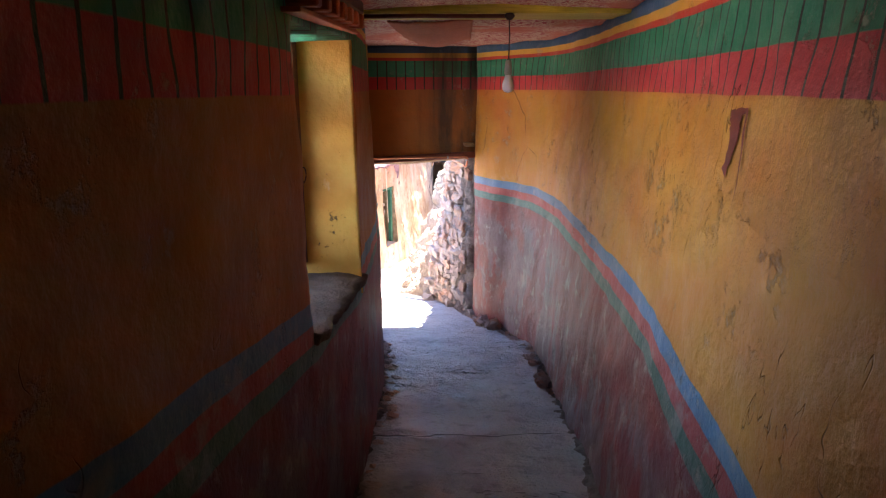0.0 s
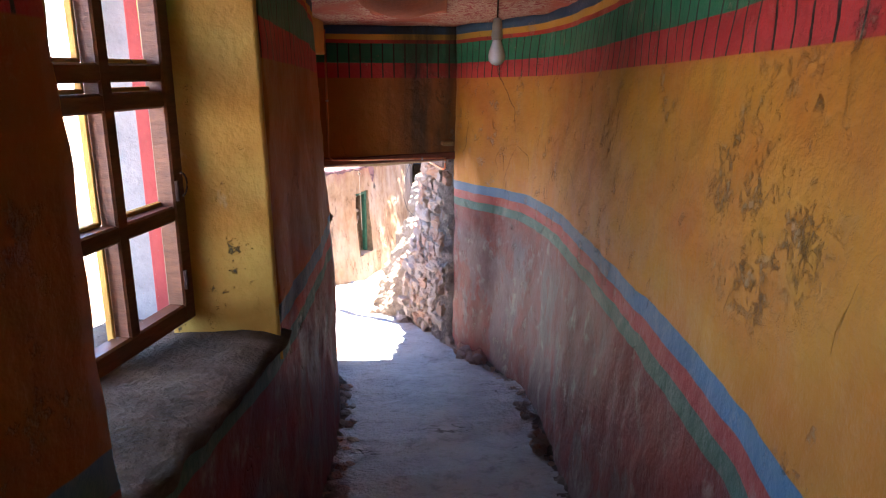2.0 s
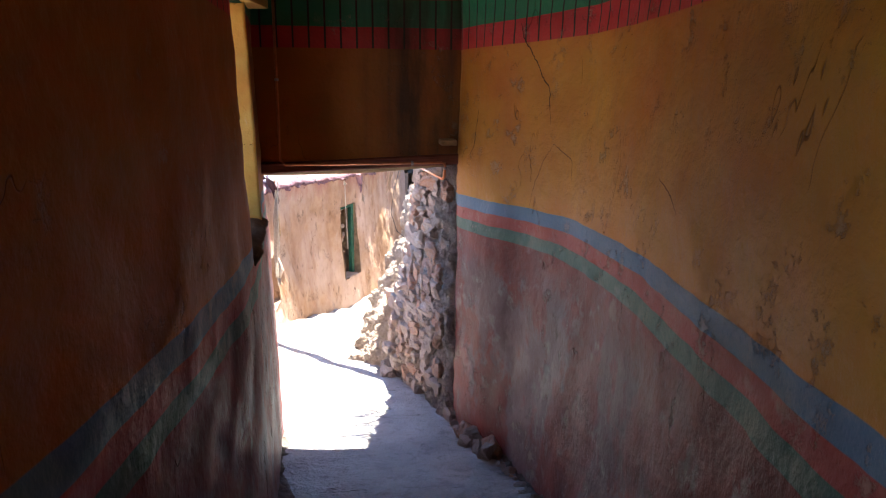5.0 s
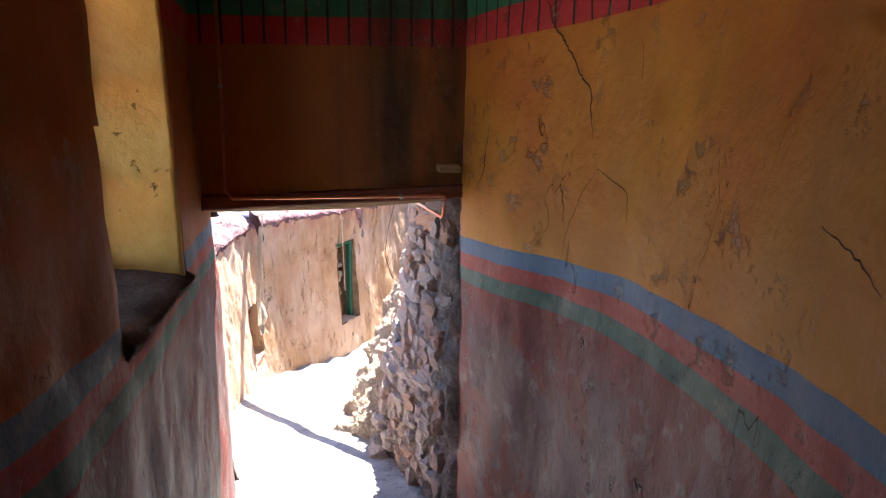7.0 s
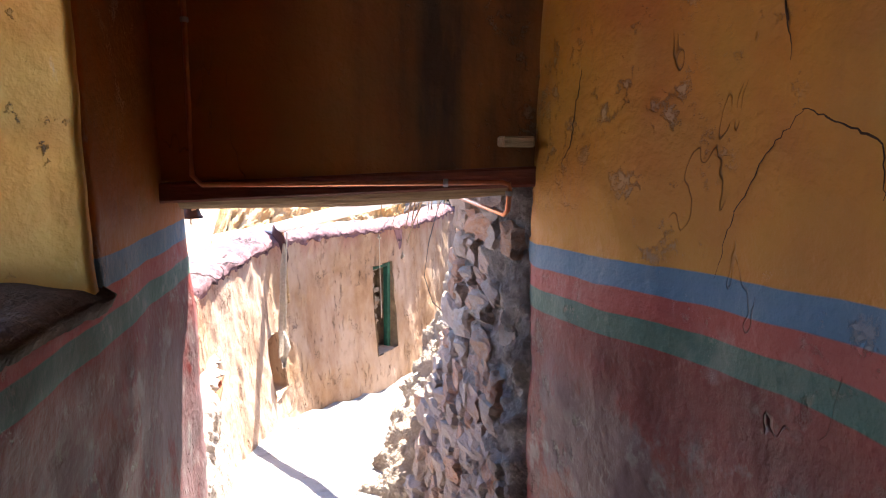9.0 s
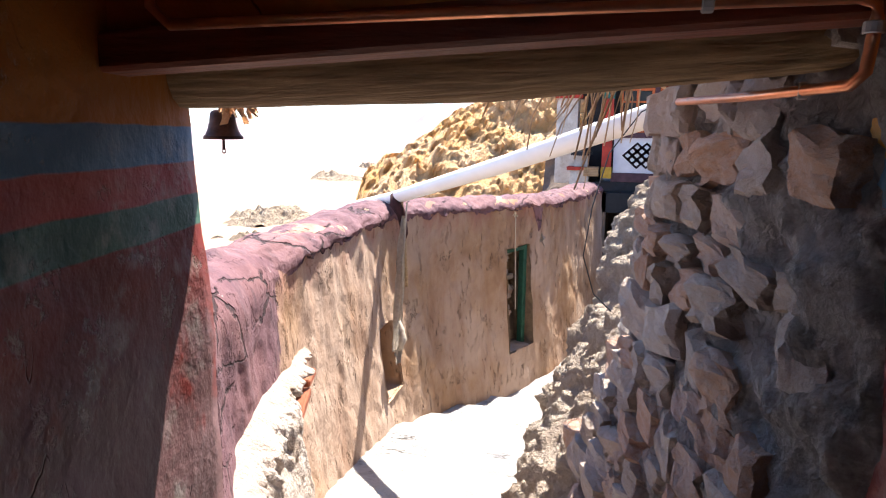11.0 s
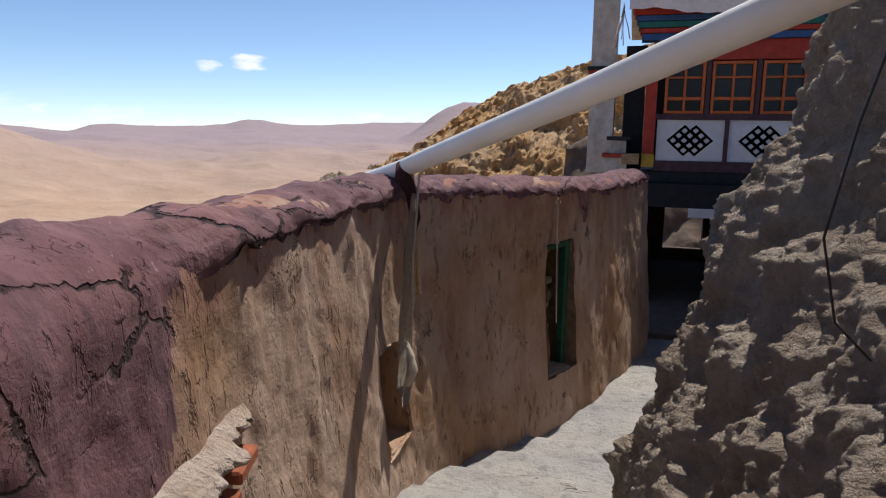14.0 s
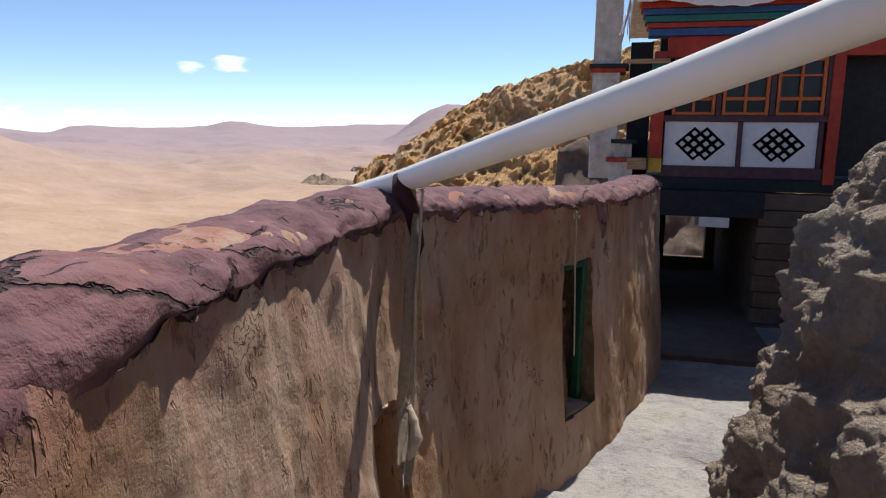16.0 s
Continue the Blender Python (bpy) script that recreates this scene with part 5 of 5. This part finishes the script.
BLACK = plain("black_paint_and_gap_shade", (0.018, 0.02, 0.024), 0.7, 0.0, 0.4, 10, 0.004)
DARKSTONE = earth("dark_stone_and_doorway_shade", (0.17, 0.12, 0.09), (0.10, 0.07, 0.055), 4.0, 0.04)
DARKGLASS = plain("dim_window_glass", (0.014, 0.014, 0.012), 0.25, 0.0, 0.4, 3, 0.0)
WHITEWASH = earth("peeling_whitewash", (0.62, 0.60, 0.56), (0.36, 0.31, 0.26), 5.0, 0.03, 0.95, 0.5)


def hp(name, x0, x1, y0, y1, z0, z1, material, label="", parent=None, bevel=0.006):
    """A house part from world bounds."""
    o = house.location
    return part(name, box(x1 - x0, y1 - y0, z1 - z0, pose((x0 + x1) / 2 - o.x, (y0 + y1) / 2 - o.y, (z0 + z1) / 2 - o.z), bevel), material, parent or house, label)


X0 = -0.40
hp("column", X0, X0 + 0.17, HY - 0.06, HY + 0.16, -0.18, 1.30, SHADE_RED, "red painted column")
hp("column_base", X0 - 0.01, X0 + 0.18, HY - 0.07, HY + 0.17, -0.38, -0.18, GOLD, "yellow column foot")
hp("capital", X0 - 0.01, X0 + 0.18, HY - 0.07, HY + 0.17, 1.02, 1.18, TEAL, "teal column capital")
hp("base_rail", X0 + 0.17, 1.88, HY - 0.02, HY + 0.14, -0.44, -0.28, PLUM)
hp("middle_rail", X0 + 0.17, 1.88, HY - 0.02, HY + 0.14, 0.34, 0.428, PLUM)
for k, (x, x1) in enumerate(((-0.20, 0.77), (0.83, 1.79))):
    hp("stile", x1, x1 + 0.06, HY - 0.022, HY + 0.14, -0.28, 0.34, PLUM)
    pan = hp("panel", x, x1, HY + 0.02, HY + 0.08, -0.28, 0.34, PANEL, "white panel with an endless knot", bevel=0.003)
    cx, cz, u = (x + x1) / 2 - house.location.x, 0.03 - house.location.z, 0.080
    for gz, row in ((-2, (-1, 1)), (-1, (-2, 0, 2)), (0, (-3, -1, 1, 3)), (1, (-2, 0, 2)), (2, (-1, 1))):
        for gx in row:
            bm = bmesh.new()
            ring = []
            for size in (1.22, 0.58):
                ring.append([bm.verts.new((cx + (gx + dx * size) * u, HY + 0.012 + 0.004 * (gz % 2) - house.location.y, cz + (gz + dz * size) * u * 0.92)) for dx, dz in ((1, 0), (0, 1), (-1, 0), (0, -1))])
            for i in range(4):
                bm.faces.new((ring[0][i], ring[0][(i + 1) % 4], ring[1][(i + 1) % 4], ring[1][i]))
            bmesh.ops.solidify(bm, geom=bm.faces, thickness=0.006)
            part("knot_link", bm, PLUM, pan)
# casements of the upper storey
for k in range(3):
    x0, w = ((-0.12, 0.57), (0.54, 0.60), (1.23, 0.60))[k]
    z0, z1 = 0.43, 1.20
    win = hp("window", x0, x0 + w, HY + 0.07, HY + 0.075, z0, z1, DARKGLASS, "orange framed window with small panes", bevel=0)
    f = 0.045
    for a, b in ((x0, x0 + f), (x0 + w - f, x0 + w)):
        hp("stile", a, b, HY + 0.0, HY + 0.06, z0, z1, ORANGE, parent=win)
    for a, b in ((z0, z0 + f), (z1 - f, z1), (z0 + 0.20, z0 + 0.25), (z0 + 0.52, z0 + 0.55)):
        hp("bar", x0 + f, x0 + w - f, HY + 0.005, HY + 0.055, a, b, ORANGE, parent=win)
    hp("bar", x0 + w / 2 - 0.018, x0 + w / 2 + 0.018, HY + 0.003, HY + 0.053, z0 + f, z1 - f, ORANGE, parent=win)
    hp("stile", x0 + w + 0.008, x0 + w + 0.075, HY - 0.01, HY + 0.1, 0.43, 1.5, PLUM)
hp("transom", X0 + 0.17, 3.2, HY - 0.012, HY + 0.12, 1.215, 1.50, SHADE_RED)
hp("end_post", 1.885, 2.03, HY - 0.04, HY + 0.16, -0.5, 1.5, SHADE_RED, "red end post")
for k, (mat, h) in enumerate(((NAVY, 0.10), (SHADE_RED, 0.07), (TEAL, 0.09), (NAVY, 0.08), (SHADE_RED, 0.08), (ORANGE, 0.05))):
    zz = 1.50 + sum((0.10, 0.07, 0.09, 0.08, 0.08, 0.05)[:k])
    hp("cornice_band", X0 - 0.10 - 0.03 * k, 3.4, HY - 0.12 - 0.05 * k, HY + 0.2, zz, zz + h - 0.004, mat)
hp("parapet_band", X0 - 0.3, 3.6, HY - 0.30, HY + 0.3, 2.08, 2.30, WHITEWASH, "white roof edge with dark dots")
for k in range(16):
    o = house.location
    bm = lathe([(0.0, 0.012), (0.05, 0.01), (0.055, 0.0)], 14, m=Matrix.Translation((X0 - 0.2 + 0.2 * k - o.x, HY - 0.303 - o.y, 2.19 - o.z)) @ pose(0, 0, 0, 90, 0, 0))
    part("dot", bm, BLACK, house)
hp("roof", X0 - 0.3, 4.5, HY - 0.28, HY + 6.0, 2.30, 2.62, WHITEWASH, "flat whitewashed roof edge")
# Black sheet: the darkness of the unlit room, done in paint.
hp("room_shade_sheet", X0 + 0.1, 4.5, HY + 0.5, HY + 0.7, -0.4, 2.1, BLACK, "black sheet standing for the unlit room behind the windows")
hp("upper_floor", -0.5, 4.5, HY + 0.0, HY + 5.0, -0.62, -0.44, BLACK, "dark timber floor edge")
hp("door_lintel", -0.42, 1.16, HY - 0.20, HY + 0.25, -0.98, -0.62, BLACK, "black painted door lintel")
hp("notice", 0.32, 0.72, HY - 0.23, HY - 0.21, -1.12, -0.98, PANEL, "small white board under the lintel")
for k in range(9):
    hp("stone_course", 1.12 + 0.02 * (k % 3), 4.5, HY + 0.0 + 0.015 * (k % 2), HY + 0.3, -2.75 + 0.235 * k, -2.75 + 0.235 * (k + 1) - 0.012, DARKSTONE)
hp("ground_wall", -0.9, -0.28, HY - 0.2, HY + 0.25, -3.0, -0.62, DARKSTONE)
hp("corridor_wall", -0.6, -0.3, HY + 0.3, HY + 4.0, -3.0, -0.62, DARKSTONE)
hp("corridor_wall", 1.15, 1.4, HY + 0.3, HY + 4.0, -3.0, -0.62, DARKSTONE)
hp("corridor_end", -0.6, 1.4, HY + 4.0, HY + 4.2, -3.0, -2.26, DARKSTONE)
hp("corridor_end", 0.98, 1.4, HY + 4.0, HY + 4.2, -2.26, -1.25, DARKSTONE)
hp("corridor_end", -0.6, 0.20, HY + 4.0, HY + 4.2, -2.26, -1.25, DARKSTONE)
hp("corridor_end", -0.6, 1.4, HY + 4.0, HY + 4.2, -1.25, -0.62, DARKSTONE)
hp("side_wall", 4.3, 4.5, HY, HY + 6.0, -3.0, 2.3, DARKSTONE)

# white tiered side wall and clutter left of the column
hp("side_pier", -1.25, -0.86, HY + 0.2, HY + 0.7, -0.5, 2.9, WHITEWASH, "peeling whitewashed corner pier")
hp("pier_cap", -1.30, -0.74, HY + 0.12, HY + 0.72, 1.10, 1.16, BLACK)
hp("pier_band", -1.27, -0.78, HY + 0.14, HY + 0.7, 1.04, 1.10, SHADE_RED)
hp("pier_cap", -0.94, -0.58, HY - 0.12, HY + 0.3, 0.02, 0.08, BLACK)
hp("pier_band", -1.0, -0.60, HY - 0.18, HY + 0.3, -0.24, -0.18, SHADE_RED)
hp("pier_foot", -0.95, -0.62, HY - 0.14, HY + 0.3, -0.56, -0.24, WHITEWASH)
hp("pier_foot", -0.88, -0.64, HY - 0.08, HY + 0.3, -0.18, 0.02, WHITEWASH)
# Black sheet that paints in the shade of the open gap.
hp("gap_shade_sheet", -0.72, X0, HY + 0.5, HY + 0.6, -0.5, 1.5, BLACK)
hp("crate", -0.70, -0.44, HY - 0.2, HY + 0.2, -0.34, -0.18, BEAM, "pale wooden crate")
hp("plank", -0.78, -0.20, HY - 0.26, HY - 0.18, 1.12, 1.18, BEAM)


def valance():
    o = house.location
    def face(u, v):
        x = X0 - 0.30 + 3.7 * u
        fold = math.sin(x * 22) * 0.5 + math.sin(x * 9.1 + 1) * 0.5
        return (x - o.x, HY - 0.52 - 0.03 * fold * v - 0.02 - o.y, 2.10 - (0.26 + 0.05 * math.sin(x * 3.2) + 0.02 * fold) * v - o.z)
    verts = [face(i / 159, j / 9) for i in range(160) for j in range(10)]
    faces = [(i * 10 + j, (i + 1) * 10 + j, (i + 1) * 10 + j + 1, i * 10 + j + 1) for i in range(159) for j in range(9)]
    return mesh_object("valance", verts, faces, CLOTH, house, "gathered white cloth valance")


valance()
frayed("tied_cloth", (-0.78, HY - 0.35, 2.0), 0.75, 10, 0.12, CLOTH, "white cloth tied at the corner of the house", "cloth", 14)
rail = new("railing")
rail.location = (2.75, HY - 1.1, -0.5)
tagged(rail, "pale metal railing beside the house", "railing")
STEEL = plain("pale_steel", (0.45, 0.44, 0.42), 0.4, 0.7, 0.1, 20, 0.001)
for k in range(4):
    part("post", rod([(0.0 + 0.45 * k, 0, -0.6), (0.0 + 0.45 * k, 0, 0.62)], 0.016, 8), STEEL, rail)
part("top_rail", rod([(-0.05, 0, 0.62), (1.5, 0, 0.62)], 0.02, 8), STEEL, rail)
# Dark slab laid over the path floor, its colour standing for doorway shade.
wall_box("doorway_shade_slab", -0.3, 1.15, HY - 1.9, HY + 4.0, -2.75, -2.50, DARKSTONE, "dark slab added for the shade on the doorway floor")
slab_grid("back_rock", lambda u, v: (-2.5 + 5 * u, HY + 6.3 + 4.5 * v + lumpy((u * 5, v * 5, 0), 0.5, 0.9, 4), -5.0 + 5.0 * v + lumpy((u * 5, v * 5, 4), 0.4, 1.2, 4)), 40, 40, DARKSTONE, 0.1, "grey rock slope behind the corridor window", "rock")
wall_box("terrace", 2.0, 4.6, HY - 2.2, HY - 0.02, -2.7, -1.1, DARKSTONE, "dark stone terrace wall beside the house")


# ---- land ----
def cliff_hill():
    """The orange rock hill behind the house."""
    verts, faces = [], []
    ns, nz = 300, 120
    for i in range(ns):
        u = i / (ns - 1)
        az = radians(23.0 - 64.5 * u)
        cx, cy = -0.7 - 25 * math.sin(az), 8 + 25 * math.cos(az)
        top = line([(0, -9.0), (0.03, -4.4), (0.07, -2.8), (0.11, -1.3), (0.135, 0.0), (0.16, 1.5), (0.207, 3.7), (0.256, 5.6), (0.329, 7.2), (0.5, 11.5), (1, 19)], u) + 0.4 * noise.noise((u * 40, 0, 0)) - 0.7
        for j in range(nz):
            v = j / (nz - 1)
            z = -14 + (top + 14) * min(v / 0.75, 1)
            back = 0 if v < 0.75 else (v - 0.75) / 0.25 * 22
            lean = 1.75 * (z + 14) + back
            p = Vector((cx, cy, z))
            p = Vector((cx - lean * math.sin(az), cy + lean * math.cos(az), z))
            d = -facet(p, 0.22, 0.6) - facet(p, 0.8, 0.4) + noise.fractal(p * 0.16, 1, 2, 3) * 1.0 + (noise.ridged_multi_fractal(p * 0.4, 1.0, 2.1, 4, 1.0, 2.0) - 1.1) * 0.7 + (noise.ridged_multi_fractal(p * 1.1, 1.0, 2.1, 4, 1.0, 2.0) - 1.1) * 0.35 - noise.voronoi(p * 1.6)[0][0] * 0.5 + lumpy(p, 0.2, 3.5, 3) + 0.2
            zz = z + (back * 0.10 if v > 0.75 else 0) + d * 0.45
            ox, oy = -math.sin(az), math.cos(az)
            verts.append((cx + ox * (lean - d), cy + oy * (lean - d), zz))
    for i in range(ns - 1):
        for j in range(nz - 1):
            q = i * nz + j
            faces.append((q, q + nz, q + nz + 1, q + 1))
    ob = mesh_object("rock_hill", verts, faces, CLIFF, smooth=False)
    return tagged(ob, "steep orange and grey rock hill behind the house", "hill", kind="structure")


cliff_hill()


def skyline(az):
    """The height of the far mountains over the horizon, in degrees, by the bearing to the west of north."""
    return line([(0, 0.9), (19.4, 0.85), (26.8, 0.5), (29, 0.6), (30.2, 0.9), (31.5, 0.9), (33, 0.5), (37, 0.28), (41, 0.36), (42.5, 0.36), (44, -0.2), (49, 0.3), (60, 0.6), (90, 0.5)], az) + 0.07 * noise.fractal((az * 0.5, 3, 1), 1.0, 2.0, 4)


def ground_z(x, y):
    r = math.hypot(x, y)
    az = math.degrees(math.atan2(-x, y))
    base = line([(0, -4), (6, -4.5), (40, -20), (150, -38), (400, -55), (900, -66), (1500, -62), (2400, -44), (3200, -20), (4700, 0)], r)
    amp = line([(0, 0), (60, 2), (400, 10), (900, 20), (1500, 26), (2600, 26), (3400, 16), (4700, 10)], r)
    p = Vector((x * 0.0022, y * 0.0022, 0))
    z = base + noise.fractal(p, 1.0, 2.0, 5) * amp - amp * 0.5 * abs(noise.noise(p * 2.3 + Vector((7, 3, 0))))
    z += 0.35 * amp * (noise.ridged_multi_fractal(p * 3.0 + Vector((0, 0, 5)), 1.0, 2.1, 4, 1.0, 2.0) - 1.2)
    z += 92 * math.exp(-((r - 1500) / 420) ** 2) * math.exp(-((az - 54) / 9.5) ** 2)
    z += 150 * math.exp(-((r - 2700) / 420) ** 2) * math.exp(-((az - 11.5) / 6.0) ** 4)
    w = min(max((r - 3400) / 900, 0), 1)
    return z + (r * math.tan(radians(skyline(abs(az)))) - z) * w * w * (3 - 2 * w)


def land():
    verts, faces = [], []
    radii = np.concatenate([np.linspace(2, 60, 24), np.geomspace(64, 4700, 170)])
    na = 760
    for r in radii:
        for k in range(na):
            a = 2 * math.pi * k / na
            x, y = r * math.cos(a), r * math.sin(a)
            verts.append((x, y, ground_z(x, y)))
    for j in range(len(radii) - 1):
        for k in range(na):
            q, p = j * na + k, j * na + (k + 1) % na
            faces.append((q, q + na, p + na, p))
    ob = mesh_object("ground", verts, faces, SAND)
    return tagged(ob, "pale sandy desert valley with bare far mountains", "ground", kind="structure")


def sand():
    n = Nodes("hazy_desert_sand", 0.95)
    wide, mid, fine = n.noise(0.003, 5), n.noise(0.02, 6), n.noise(0.4, 4)
    z = n.xyz()[2]
    c = n.mix(n.ramp(mid, 0.3, 0.7), (0.41, 0.265, 0.175), (0.48, 0.335, 0.235))
    c = n.mix(n.math("MULTIPLY", n.ramp(wide, 0.5, 0.62), 0.5), c, (0.38, 0.27, 0.19))
    c = n.mix(n.math("MULTIPLY", n.ramp(fine, 0.62, 0.7), 0.25), c, (0.30, 0.21, 0.13))
    # Distance haze put into the colour: mauve mixed in from 700 to 2600 m.
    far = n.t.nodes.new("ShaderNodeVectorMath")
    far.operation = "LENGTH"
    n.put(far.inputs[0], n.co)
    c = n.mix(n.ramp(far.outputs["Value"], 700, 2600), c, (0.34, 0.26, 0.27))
    return n.done(c, n.math("ADD", n.noise(0.0025, 7), n.math("MULTIPLY", n.noise(0.02, 4), 0.05)), 30.0)


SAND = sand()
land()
ROCKS = crag("far_outcrop_rock", (0.58, 0.44, 0.31), (0.42, 0.30, 0.20), (0.58, 0.46, 0.34), 0.03)


def outcrop(az, dist, wide, tall, skew, seed):
    """A jagged ridge of rock on the valley floor, higher on one side."""
    cx, cy = -0.6 - dist * math.sin(radians(az)), 7.5 + dist * math.cos(radians(az))
    way = Matrix.Rotation(radians(az), 3, "Z")
    verts, faces = [], []
    nu, nv = 90, 60
    for i in range(nu):
        for j in range(nv):
            u, v = 2 * i / (nu - 1) - 1, 2 * j / (nv - 1) - 1
            p = Vector((u * 1.3 + seed * 9, v * 1.3, seed))
            rag = noise.ridged_multi_fractal(p * 1.7, 1.0, 2.1, 5, 1.0, 2.0)
            fall = max(0.0, 1 - u * u - v * v + 0.35 * noise.noise(p * 2.0)) ** 0.8
            h = tall * fall * (0.22 + 0.30 * rag + 0.20 * skew * u - facet(p, 3.0, 2.0))
            q = way @ Vector((u * wide, v * wide * 1.1, 0))
            verts.append((q.x, q.y, ground_z(cx + q.x, cy + q.y) + h - 0.05 * tall))
    for i in range(nu - 1):
        for j in range(nv - 1):
            q = i * nv + j
            faces.append((q, q + nv, q + nv + 1, q + 1))
    ob = mesh_object("far_outcrop", verts, faces, ROCKS, smooth=False)
    ob.location = (cx, cy, 0)
    tagged(ob, "jagged brown rock outcrop rising from the sand", "rock outcrop", "rocks in the valley")


for spec in ((29.4, 470, 32, 15, 1, 2), (23.4, 900, 44, 21, -1, 3), (30.9, 350, 11, 6, 0, 4), (21.0, 1150, 16, 15, 0, 6), (33.5, 390, 4, 3, 0, 7)):
    outcrop(*spec)
